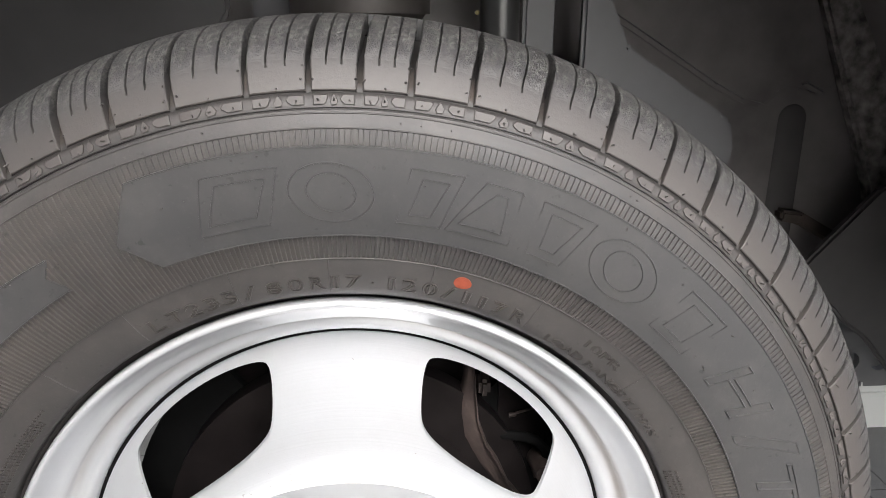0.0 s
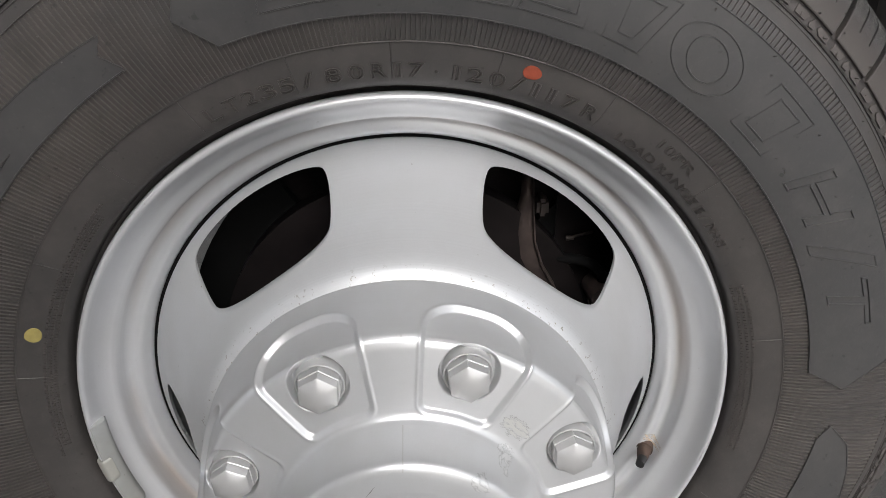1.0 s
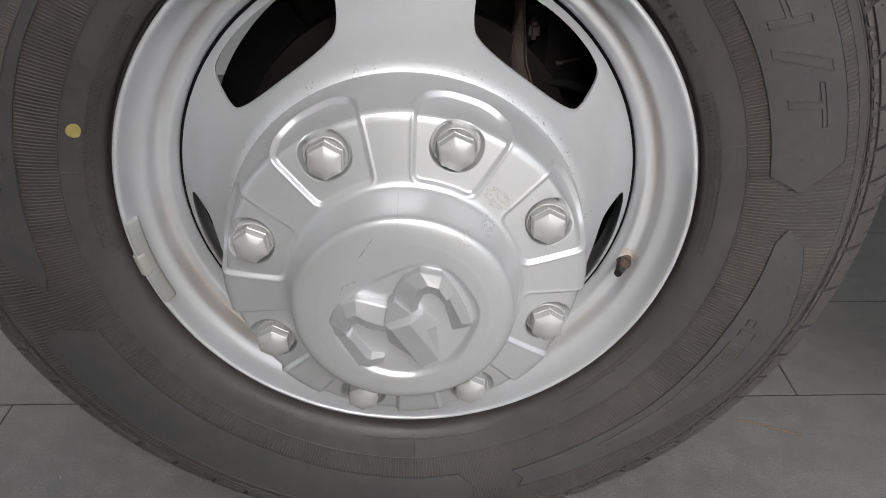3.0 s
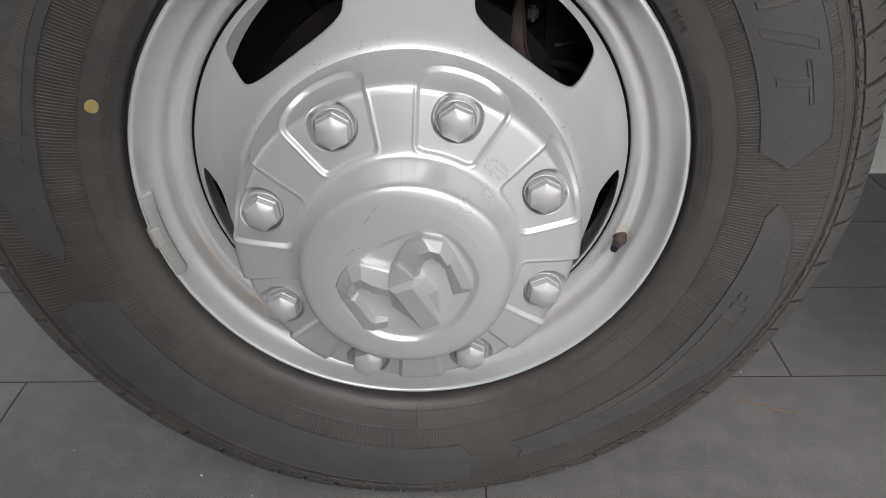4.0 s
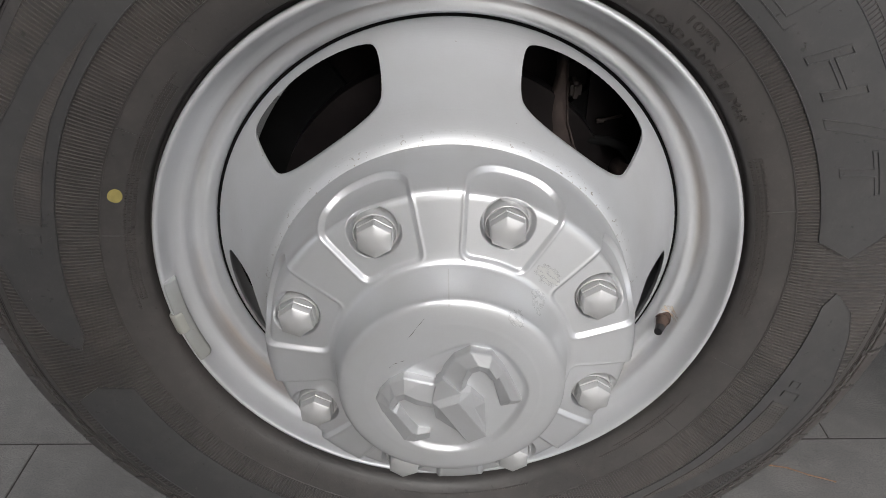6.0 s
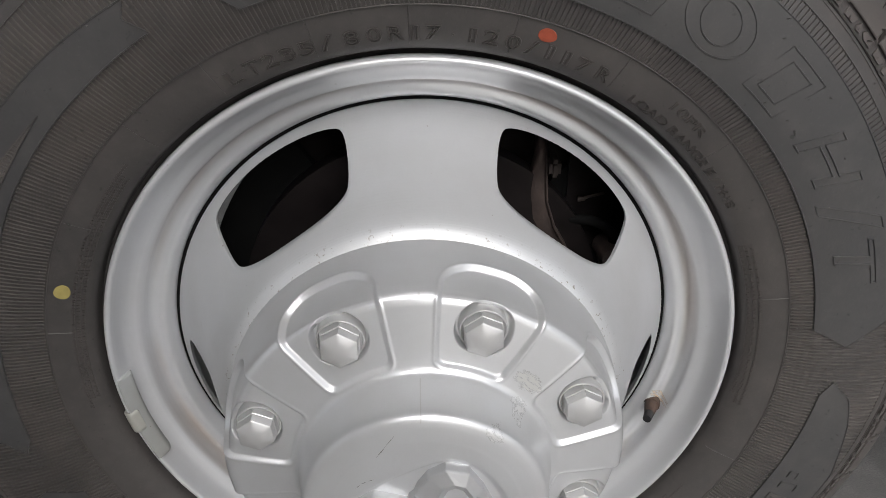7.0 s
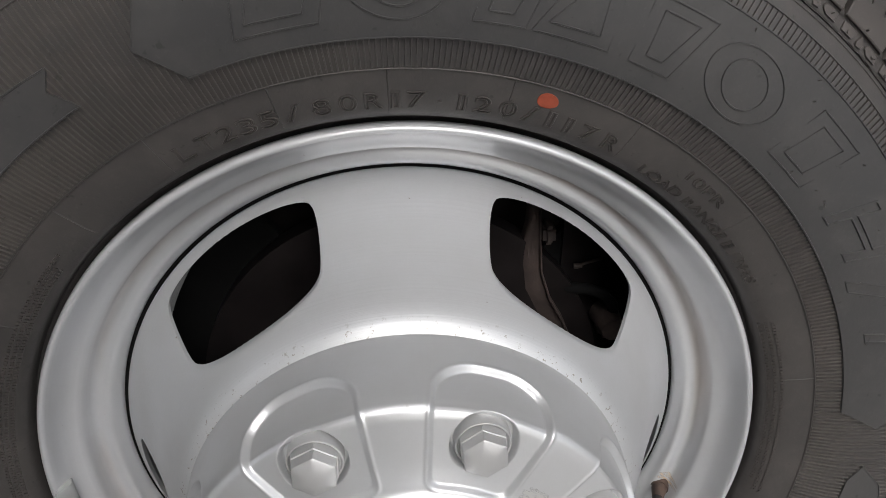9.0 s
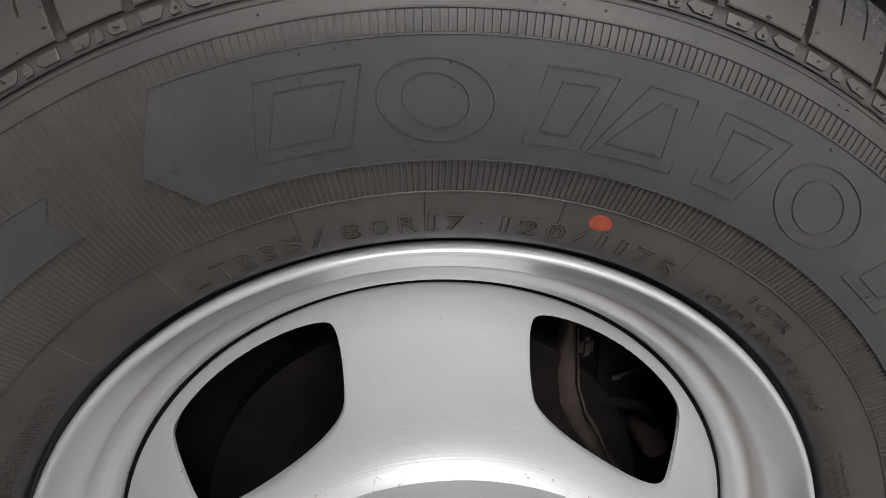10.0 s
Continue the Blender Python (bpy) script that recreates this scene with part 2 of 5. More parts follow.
M_BODY = plain("grey_body_paint", (0.30, 0.30, 0.31), 0.3, 0.2, 0.05, 3, 0.0)
M_FRAME = plain("dark_frame_rail_paint", (0.19, 0.19, 0.195), 0.5, 0.1, 0.3, 10)
M_NEEDLE = plain("dry_needle", (0.22, 0.125, 0.075), 0.7, 0, 0.4, 300)
M_SPECK = plain("white_crumb", (0.6, 0.6, 0.58), 0.7, 0, 0.1, 300)

tile = Mat("grey_porcelain_tile", 0.42, spec=0.4)
f1, f2, f3, f4, f5 = tile.noise(2.2, 6), tile.noise(24, 6, 0.7), tile.noise(520, 3, 0.75), tile.noise(95, 4, 0.7), tile.noise(9, 5, 0.6, (1, 2.5, 1))
tc = tile.mix(tile.ramp(f1, [(0.3, (0, 0, 0)), (0.75, (1, 1, 1))]), (0.154, 0.149, 0.145), (0.202, 0.195, 0.190))
tc = tile.mix(tile.ramp(f2, [(0.44, (0, 0, 0)), (0.60, (0.6,) * 3)]), tc, (0.250, 0.244, 0.234))
tc = tile.mix(tile.ramp(f5, [(0.50, (0, 0, 0)), (0.68, (0.4,) * 3)]), tc, (0.116, 0.112, 0.109))
tc = tile.mix(tile.ramp(f3, [(0.36, (0.95,) * 3), (0.56, (0, 0, 0))]), tc, (0.098, 0.097, 0.096))
tc = tile.mix(tile.ramp(f4, [(0.58, (0, 0, 0)), (0.70, (0.45,) * 3)]), tc, (0.095, 0.088, 0.084))
tc = tile.mix(tile.ramp(f4, [(0.28, (0.5,) * 3), (0.36, (0, 0, 0))]), tc, (0.30, 0.30, 0.29))
tc = tile.mix(tile.ramp(tile.random(), [(0.0, (0, 0, 0)), (1.0, (0.22,) * 3)]), tc, (0.13, 0.13, 0.132))
tile.color(tc).roughness(tile.ramp(f2, [(0.3, (0.36,) * 3), (0.8, (0.58,) * 3)])).bump(f3, 0.5, 0.0009)
M_TILE = tile.m
grout = Mat("patchy_grout", 0.85)
grout.color(grout.mix(grout.ramp(grout.noise(3.5, 3), [(0.42, (0, 0, 0)), (0.62, (1, 1, 1))]), (0.025, 0.020, 0.018), (0.075, 0.070, 0.066)))
M_GROUT = grout.m


# ---- helpers ----
def mesh(name, verts, faces, smooth=True):
    me = bpy.data.meshes.new(name)
    me.from_pydata([tuple(v) for v in verts], [], faces)
    me.polygons.foreach_set("use_smooth", [smooth] * len(me.polygons))
    me.update()
    return me


def put(name, me, material, parent=None, label=""):
    if material and not me.materials:
        me.materials.append(material)
    ob = new(name, me)
    ob.parent = parent
    return tagged(ob, label)


def part(name, bm, material, parent=None, label="", smooth=False):
    """Links a bmesh as one mesh object under a thing or a part."""
    bmesh.ops.recalc_face_normals(bm, faces=bm.faces)
    for fc in bm.faces:
        fc.smooth = smooth
    me = bpy.data.meshes.new(name)
    bm.to_mesh(me)
    bm.free()
    return put(name, me, material, parent, label)


def sharpen(ob, degrees=35):
    ob.data.set_sharp_from_angle(angle=radians(degrees))
    return ob


def box(bm, x0, x1, y0, y1, z0, z1, bevel=0.0):
    vs = [bm.verts.new((x, y, z)) for x in (x0, x1) for y in (y0, y1) for z in (z0, z1)]
    made = [bm.faces.new([vs[i] for i in a]) for a in ((0, 1, 3, 2), (4, 6, 7, 5), (0, 4, 5, 1), (2, 3, 7, 6), (0, 2, 6, 4), (1, 5, 7, 3))]
    if bevel:
        edges = list({e for fc in made for e in fc.edges})
        bmesh.ops.bevel(bm, geom=edges, offset=bevel, segments=2, affect="EDGES")


def tube(bm, p, q, r0, r1=None, n=24, rings=1):
    """A closed round bar from p to q."""
    p, q = Vector(p), Vector(q)
    r1 = r0 if r1 is None else r1
    turn = (q - p).to_track_quat("Z", "Y").to_matrix()
    rows = []
    for k in range(rings + 1):
        s = k / rings
        rows.append([bm.verts.new(p.lerp(q, s) + turn @ Vector((math.cos(2 * math.pi * i / n), math.sin(2 * math.pi * i / n), 0)) * (r0 + (r1 - r0) * s)) for i in range(n)])
    for a, b in zip(rows, rows[1:]):
        for i in range(n):
            bm.faces.new((a[i], a[(i + 1) % n], b[(i + 1) % n], b[i]))
    bm.faces.new(rows[0][::-1])
    bm.faces.new(rows[-1])


def place(R, a, Y):
    """A point of the wheel: radius, angle in degrees (counter-clockwise from the right), depth; in the wheel's own space."""
    return (R * math.cos(radians(a)), Y - MID, R * math.sin(radians(a)) + HUB)


def squash(p):
    """The tyre's flat foot on the floor and the slight bulge above it."""
    x, y, z = p
    h = max(0.0, 0.16 - z) / 0.16
    side = max(-1.0, min(1.0, y / 0.11))
    near = max(0.0, 1 - abs(x) / 0.22)
    y += 0.007 * side * math.sin(min(1.0, h) * math.pi) * near
    if z < 0.012:
        z = 0.0008 + 0.0112 * math.exp((z - 0.012) / 0.009) * (1 if z > -0.02 else 1)
    return (x, y, z)


def lathe(profile, n, soft=False):
    """Turned surface from (radius, depth) rows."""
    c = np.cos(np.arange(n) * 2 * np.pi / n)
    s = np.sin(np.arange(n) * 2 * np.pi / n)
    vs = []
    for R, Y in profile:
        ring = zip(R * c, R * s + HUB)
        vs += [squash((x, Y - MID, z)) if soft else (x, Y - MID, z) for x, z in ring]
    fs = []
    for k in range(len(profile) - 1):
        for i in range(n):
            j = (i + 1) % n
            fs.append((k * n + i, k * n + j, (k + 1) * n + j, (k + 1) * n + i))
    return vs, fs


TYRE = [(0.2300, 0.122), (0.2350, 0.1180), (0.2378, 0.1120), (0.2394, 0.1115), (0.2402, 0.1030), (0.2416, 0.0985), (0.2455, 0.0952), (0.250, 0.0925), (0.259, 0.0897), (0.2678, 0.0873), (0.276, 0.0845), (0.2834, 0.0821), (0.292, 0.0800), (0.30, 0.0786),
        (0.31, 0.0776), (0.325, 0.0773), (0.3372, 0.0775), (0.343, 0.0785), (0.348, 0.0799), (0.352, 0.0818), (0.3564, 0.0841), (0.3567, 0.0855), (0.3574, 0.0858), (0.3577, 0.0847), (0.361, 0.0866), (0.3648, 0.0886), (0.3651, 0.0897), (0.3657, 0.0900), (0.3662, 0.0901)]
SIDE_R, SIDE_Y = [p[0] for p in TYRE], [p[1] for p in TYRE]


def skin(R, a, h=0.0):
    """A point h metres proud of the tyre's side."""
    return squash(place(R, a, float(np.interp(R, SIDE_R, SIDE_Y)) - h))


# ---- floor ----
bm = bmesh.new()
box(bm, -60, 60, -60, 60, -0.06, -0.0007)
floor = tagged(part("floor", bm, M_GROUT), "grey tiled floor with thin dark joints", "floor", kind="structure")
TX, TY = 0.6105, 0.208
STAGGER = {0: 0.0765, 1: 0.507, 2: 0.26, 3: 0.31, 4: 0.10}
tile_me = None
for row in range(-9, 9):
    y0 = 0.292 + (row - 1) * TY
    x0 = STAGGER.get(row, (row * 0.233) % TX)
    for col in range(-6, 6):
        if tile_me is None:
            bm = bmesh.new()
            box(bm, 0.0011, TX - 0.0011, 0.0011, TY - 0.0011, -0.003, 0.0, 0.0006)
            ob = part("tile", bm, M_TILE, floor)
            tile_me = ob.data
        else:
            ob = put("tile", tile_me, None, floor)
        ob.matrix_basis = pose(x0 + col * TX, y0, 0.0)
bm = bmesh.new()
for x0, x1, y0, y1 in ((-60, -3.0, -60, 60), (3.0, 60, -60, 60), (-3.0, 3.0, -60, -1.8), (-3.0, 3.0, 1.95, 60)):
    box(bm, x0, x1, y0, y1, -0.003, -0.0004)
part("far_tiling", bm, M_TILE, floor)

# ---- wheel ----
wheel = new("truck_wheel")
wheel.location = (0, MID, 0)
tagged(wheel, "silver steel truck wheel with black all-season tyre on grey tiles", "wheel")

# tyre body
prof = TYRE + [(0.3705, 0.0952), (0.3770, 0.1030), (0.3830, 0.1110), (0.3880, 0.1210), (0.3915, 0.1340), (0.3935, 0.150), (0.3938, 0.1685), (0.4074, 0.1695), (0.4078, 0.1815), (0.3955, 0.1822), (0.3955, 0.1895), (0.4078, 0.1902), (0.4078, MID)]
prof += [(R, 2 * MID - Y) for R, Y in prof[-2::-1]]
tyre = put("tyre", mesh("tyre", *lathe(prof, 720, True)), M_SIDE, wheel, "dusty black rubber truck tyre")
sharpen(tyre, 50)
# thin raised rings on the side
for r, w, h in ((0.2687, 0.0011, 0.0008), (0.3470, 0.0011, 0.0007), (0.3549, 0.0012, 0.0005)):
    vs = [skin(r + o * w, a, hh) for o, hh in ((-0.5, -0.0002), (-0.25, h), (0.25, h), (0.5, -0.0002)) for a in np.arange(0, 360, 0.5)]
    fs = [(k * 720 + i, k * 720 + (i + 1) % 720, (k + 1) * 720 + (i + 1) % 720, (k + 1) * 720 + i) for k in range(3) for i in range(720)]
    put("raised_ring", mesh("raised_ring", vs, fs), M_SIDE, tyre)


vs, fs = [], []
for i, a in enumerate(np.arange(-75, 62, 0.22)):
    h = 0.0006 + 0.0026 * max(0.0, noise.noise((a * 1.3, 0.0, 0.0)) + 0.15) + random.uniform(0, 0.0004)
    r = 0.3572 + 0.0004 * noise.noise((a * 0.8, 5.0, 0.0))
    vs += [skin(r - 0.0004, float(a), -0.0002), skin(r, float(a), h), skin(r + 0.0005, float(a), -0.0002)]
    if i:
        k = 3 * i
        fs += [(k - 3, k - 2, k + 1, k), (k - 2, k - 1, k + 2, k + 1)]
put("mould_flash", mesh("mould_flash", vs, fs, False), M_RIBS, tyre, "ragged thin flash of rubber")


def panel(name, inner, outer, h, material, label="", step=0.35, wall=0.0005):
    """A raised plate on the tyre's side between two edges, each a list of (angle, radius)."""
    a0, a1 = inner[0][0], inner[-1][0]
    n = max(4, int((a1 - a0) / step))
    ang = sorted(set(list(np.linspace(a0, a1, n)) + [p[0] for p in inner + outer if a0 < p[0] < a1]))
    vs, fs = [], []
    K = 9
    for a in ang:
        r0 = float(np.interp(a, [p[0] for p in inner], [p[1] for p in inner]))
        r1 = float(np.interp(a, [p[0] for p in outer], [p[1] for p in outer]))
        w = min(wall, max(0.00001, (r1 - r0) / 4))
        rs = [(r0, 0.0), (r0 + 0.2 * w, h + 0.0006), (r0 + 1.5 * w, h + 0.0006), (r0 + 1.9 * w, h)]
        rs += [(r0 + 2 * w + (r1 - r0 - 4 * w) * k / (K - 1), h) for k in range(1, K - 1)]
        rs += [(r1 - 1.9 * w, h), (r1 - 1.5 * w, h + 0.0006), (r1 - 0.2 * w, h + 0.0006), (r1, 0.0)]
        vs += [skin(r, a, hh) for r, hh in rs]
    m = len(rs)
    for i in range(len(ang) - 1):
        for k in range(m - 1):
            fs.append((i * m + k, i * m + k + 1, (i + 1) * m + k + 1, (i + 1) * m + k))
    fs.append(tuple(range(m)))
    fs.append(tuple((len(ang) - 1) * m + k for k in range(m)))
    return sharpen(put(name, mesh(name, vs, fs), material, tyre, label), 40)


RISE = 0.0013
panel("name_panel", [(5.4, 0.307), (8.4, 0.2836), (110.2, 0.2846), (113.35, 0.306)], [(5.4, 0.3075), (9.6, 0.3378), (109.7, 0.3378), (113.35, 0.3065)], RISE, M_PANEL, "smooth raised name panel")
panel("name_panel", [(198, 0.313), (200.5, 0.2880), (278.8, 0.2880), (281.2, 0.306)], [(198, 0.3135), (199.5, 0.3370), (279.3, 0.3370), (281.2, 0.3065)], RISE, M_PANEL, "smooth raised name panel")
for turn in (0.0, 168.8):
    panel("arrow_panel", [(121.7 + turn, 0.2962), (131 + turn, 0.2958), (150 + turn, 0.2975), (170 + turn, 0.2965), (188 + turn, 0.2985), (190.5 + turn, 0.3055)],
          [(121.7 + turn, 0.3191), (130 + turn, 0.3217), (141 + turn, 0.3250), (151 + turn, 0.3315), (157 + turn, 0.3390), (160 + turn, 0.3450), (174 + turn, 0.3450), (177 + turn, 0.3395), (183 + turn, 0.3316), (187.4 + turn, 0.3229), (190.5 + turn, 0.306)], RISE, M_PANEL, "smooth curved arrow panel")
    panel("arrow_tip", [(120.3 + turn, 0.2962), (121.75 + turn, 0.2962)], [(120.3 + turn, 0.2968), (121.75 + turn, 0.3100)], RISE, M_PANEL)
    panel("arrow_tip", [(120.3 + turn, 0.3180), (121.75 + turn, 0.3096)], [(120.3 + turn, 0.3186), (121.75 + turn, 0.3191)], RISE, M_PANEL)
    panel("swoosh", [(136.9 + turn, 0.3053), (144 + turn, 0.3046), (152 + turn, 0.3060), (160 + turn, 0.3052), (168.5 + turn, 0.3058)],
          [(136.9 + turn, 0.3056), (147 + turn, 0.3127), (154 + turn, 0.3176), (164 + turn, 0.3250), (168.5 + turn, 0.3226)], RISE + 0.0004, M_RIBS, "ribbed swoosh mark")
    for a0, a1, r0, r1 in ((170.0, 171.2, 0.3075, 0.3225), (172.2, 173.4, 0.3085, 0.3165)):
        panel("mark_bar", [(a0 + turn, r0), (a1 + turn, r0)], [(a0 + turn, r1), (a1 + turn, r1)], RISE + 0.0006, M_PANEL, step=0.4)


def ribs(name, angles, r0, r1, w, h, base, rows, label):
    """Many fine radial ribs, moulded in one piece with the tyre."""
    vs, fs = [], []
    for a in angles:
        lo = r0(a) if callable(r0) else r0
        hi = r1(a) if callable(r1) else r1
        if hi - lo < 0.001:
            continue
        b = len(vs)
        for k in range(rows + 1):
            r = lo + (hi - lo) * k / rows
            for d, hh in ((-w / 2, base), (-w * 0.26, base + h), (w * 0.26, base + h), (w / 2, base)):
                vs.append(skin(r, a + d, hh))
        for k in range(rows):
            for j in range(3):
                fs.append((b + 4 * k + j, b + 4 * k + j + 1, b + 4 * k + j + 5, b + 4 * k + j + 4))
    return tagged(put(name, mesh(name, vs, fs, False), M_RIBS, tyre, label), kind="stuff")


ribs("sidewall_ribs", np.arange(0, 360, 0.576), 0.2696, 0.3465, 0.18, 0.0012, -0.0001, 10, "fine radial ribs in the rubber")
for turn in (0.0, 168.8):
    ribs("swoosh_ribs", np.arange(139 + turn, 168 + turn, 0.45), lambda a: float(np.interp(a - turn, [136.9, 144, 152, 160, 168.5], [0.3058, 0.3052, 0.3066, 0.3058, 0.3064])),
         lambda a: float(np.interp(a - turn, [136.9, 147, 154, 164, 168.5], [0.3058, 0.3121, 0.3170, 0.3244, 0.3220])), 0.24, 0.0006, RISE + 0.0003, 3, "fine ribs in the swoosh")


# raised writing
def letters(name, text, r, a0, a1, height, h, material, label="", line=0.0008, lift=0.0, slant=0.0):
    """Raised outlines of text bent round the axle: its foot at radius r, from angle a0 to a1 (clockwise)."""
    cu = bpy.data.curves.new("text", "FONT")
    cu.body, cu.size, cu.resolution_u, cu.fill_mode = text, 1.0, 5, "NONE"
    cu.bevel_depth, cu.bevel_resolution = 0.35 * line / height, 1
    tmp = new("text", cu)
    dg = bpy.context.evaluated_depsgraph_get()
    me = bpy.data.meshes.new_from_object(tmp.evaluated_get(dg))
    bpy.data.objects.remove(tmp)
    co = np.array([v.co for v in me.vertices])
    lo, hi = co.min(0), co.max(0)
    bmx = bmesh.new()
    bmx.from_mesh(me)
    cuts = max(8, int(abs(a1 - a0) / 0.6))
    for k in range(1, cuts):
        bmesh.ops.bisect_plane(bmx, geom=bmx.verts[:] + bmx.edges[:] + bmx.faces[:], dist=1e-6, plane_co=(lo[0] + (hi[0] - lo[0]) * k / cuts, 0, 0), plane_no=(1, 0, 0))
    for k in range(1, 6):
        bmesh.ops.bisect_plane(bmx, geom=bmx.verts[:] + bmx.edges[:] + bmx.faces[:], dist=1e-6, plane_co=(0, lo[1] + (hi[1] - lo[1]) * k / 6, 0), plane_no=(0, 1, 0))
    for v in bmx.verts:
        s = (v.co.x - lo[0]) / (hi[0] - lo[0])
        u = (v.co.y - lo[1]) / (hi[1] - lo[1])
        v.co = skin(r + u * height, a0 + (a1 - a0) * s - slant * u, lift + h * v.co.z / hi[2])
    bpy.data.meshes.remove(me)
    return part(name, bmx, material, tyre, label)


SIZE = (("L", 115.9), ("T", 113.0), ("2", 110.4), ("3", 107.8), ("5", 105.2), ("/", 102.3), ("8", 98.9), ("0", 95.9), ("R", 92.9), ("1", 90.4), ("7", 88.0), (".", 85.3), ("1", 82.7), ("2", 80.2), ("0", 77.2), ("/", 74.5), ("1", 71.9), ("1", 69.5), ("7", 66.8), ("R", 63.6))
for ch, at in SIZE:
    half = {"1": 0.55, "/": 1.0, ".": 0.25}.get(ch, 1.12)
    letters("size_character", ch, 0.2505 if ch == "." else 0.2470, at + half, at - half, 0.0014 if ch == "." else 0.0094, 0.0010, M_TEXT, "raised tyre size character")
letters("load_lettering", "LOAD RANGE E / M+S", 0.2445, 58.3, 32.8, 0.0064, 0.0008, M_TEXT, "raised load range lettering", 0.0007)
letters("ply_lettering", "10PR", 0.2560, 53.0, 46.0, 0.0065, 0.0008, M_TEXT, "raised ply lettering", 0.0007)


def strokes(name, path, wide, h, material, label="", closed=True):
    """A thin raised line along (angle, radius) points on the tyre's side."""
    pts = [Vector((a, r)) for a, r in path]
    if closed:
        pts.append(pts[0])
    dense = []
    for p, q in zip(pts, pts[1:]):
        n = max(1, int(abs(q.x - p.x) / 0.6))
        dense += [p.lerp(q, k / n) for k in range(n)]
    dense.append(pts[-1])
    vs, fs = [], []
    for i, p in enumerate(dense):
        a, b = dense[max(i - 1, 0)], dense[min(i + 1, len(dense) - 1)]
        if closed and i in (0, len(dense) - 1):
            a, b = dense[-2], dense[1]
        k = p.y * math.pi / 180
        d = Vector(((b.x - a.x) * k, b.y - a.y))
        d = d.normalized() if d.length > 1e-9 else Vector((1, 0))
        nx, ny = -d.y / k, d.x
        for off, hh in ((-0.5, 0.0), (-0.3, h), (0.3, h), (0.5, 0.0)):
            vs.append(skin(p.y + ny * off * wide, p.x + nx * off * wide, RISE + hh - (0.0001 if hh == 0 else 0)))
    for i in range(len(dense) - 1):
        for j in range(3):
            fs.append((4 * i + j, 4 * i + j + 1, 4 * i + j + 5, 4 * i + j + 4))
    return put(name, mesh(name, vs, fs, False), material, tyre, label)


def oval(ac, rc, da, dr, n=40, lean=0.0):
    return [(ac + da * math.cos(2 * math.pi * k / n) - lean * math.sin(2 * math.pi * k / n), rc + dr * math.sin(2 * math.pi * k / n)) for k in range(n)]


def block(a_foot0, a_foot1, a_top0, a_top1, r0=0.2945, r1=0.3275):
    return [(a_foot0, r0), (a_top0, r1), (a_top1, r1), (a_foot1, r0)]


LINE, LIFT = 0.0010, 0.0007
for ac in (90.2, 56.5):
    strokes("name_shape", oval(ac, 0.311, 4.4, 0.0175, lean=-0.5), LINE, LIFT, M_PANEL, "raised plain oval outline")
    strokes("name_shape", oval(ac, 0.311, 2.5, 0.0115, lean=-0.4), LINE, LIFT, M_PANEL, "raised plain oval outline")
for f0, f1, t0, t1 in ((104.8, 97.0, 103.0, 95.4), (83.2, 78.2, 82.2, 76.8), (77.6, 70.0, 74.4, 70.6), (67.8, 63.4, 68.2, 62.0), (49.4, 43.4, 48.6, 42.6)):
    strokes("name_shape", block(f0, f1, t0, t1), LINE, LIFT, M_PANEL, "raised plain slanted outline")
    g = 1.3
    strokes("name_shape", block(f0 - g, f1 + g, t0 - g, t1 + g, 0.3000, 0.3220), LINE, LIFT, M_PANEL, "raised plain slanted outline")
letters("type_lettering", "H", 0.2955, 38.7, 31.5, 0.0285, 0.0009, M_PANEL, "large raised type lettering", 0.0011, RISE, 1.8)
letters("type_lettering", "T", 0.2960, 23.4, 16.6, 0.0270, 0.0009, M_PANEL, "large raised type lettering", 0.0011, RISE, 1.7)
strokes("type_slash", block(28.9, 27.3, 24.2, 22.6, 0.2925, 0.3295), LINE, LIFT, M_PANEL, "large raised slash")
# unreadable small print as plain bars
for a0, a1, r in ((25.0, 351.0, 0.2500), (25.0, 351.0, 0.2465), (25.0, 353.0, 0.2432), (186.0, 137.0, 0.2520), (184.0, 139.0, 0.2490), (184.0, 139.0, 0.2462), (330.0, 305.0, 0.2500), (326.0, 309.0, 0.2470), (288.0, 258.0, 0.2510)):
    n = int(((a0 - a1) % 360) * 1.9)
    span = (a0 - a1) % 360
    bm = bmesh.new()
    for k in range(n):
        s0, s1 = k / n, (k + random.uniform(0.45, 0.85)) / n
        q = [skin(rr, a0 - span * s, 0.0008) for rr, s in ((r - 0.0008, s0), (r + 0.0008, s0), (r + 0.0008, s1), (r - 0.0008, s1))]
        p = [skin(rr, a0 - span * s, -0.0003) for rr, s in ((r - 0.0010, s0), (r + 0.0010, s0), (r + 0.0010, s1), (r - 0.0010, s1))]
        v = [bm.verts.new(c) for c in q + p]
        bm.faces.new(v[:4])
        for i in range(4):
            bm.faces.new((v[i], v[(i + 1) % 4], v[4 + (i + 1) % 4], v[4 + i]))
    tagged(part("small_print", bm, M_TEXT, tyre, "illegible fine moulded print"), kind="stuff")
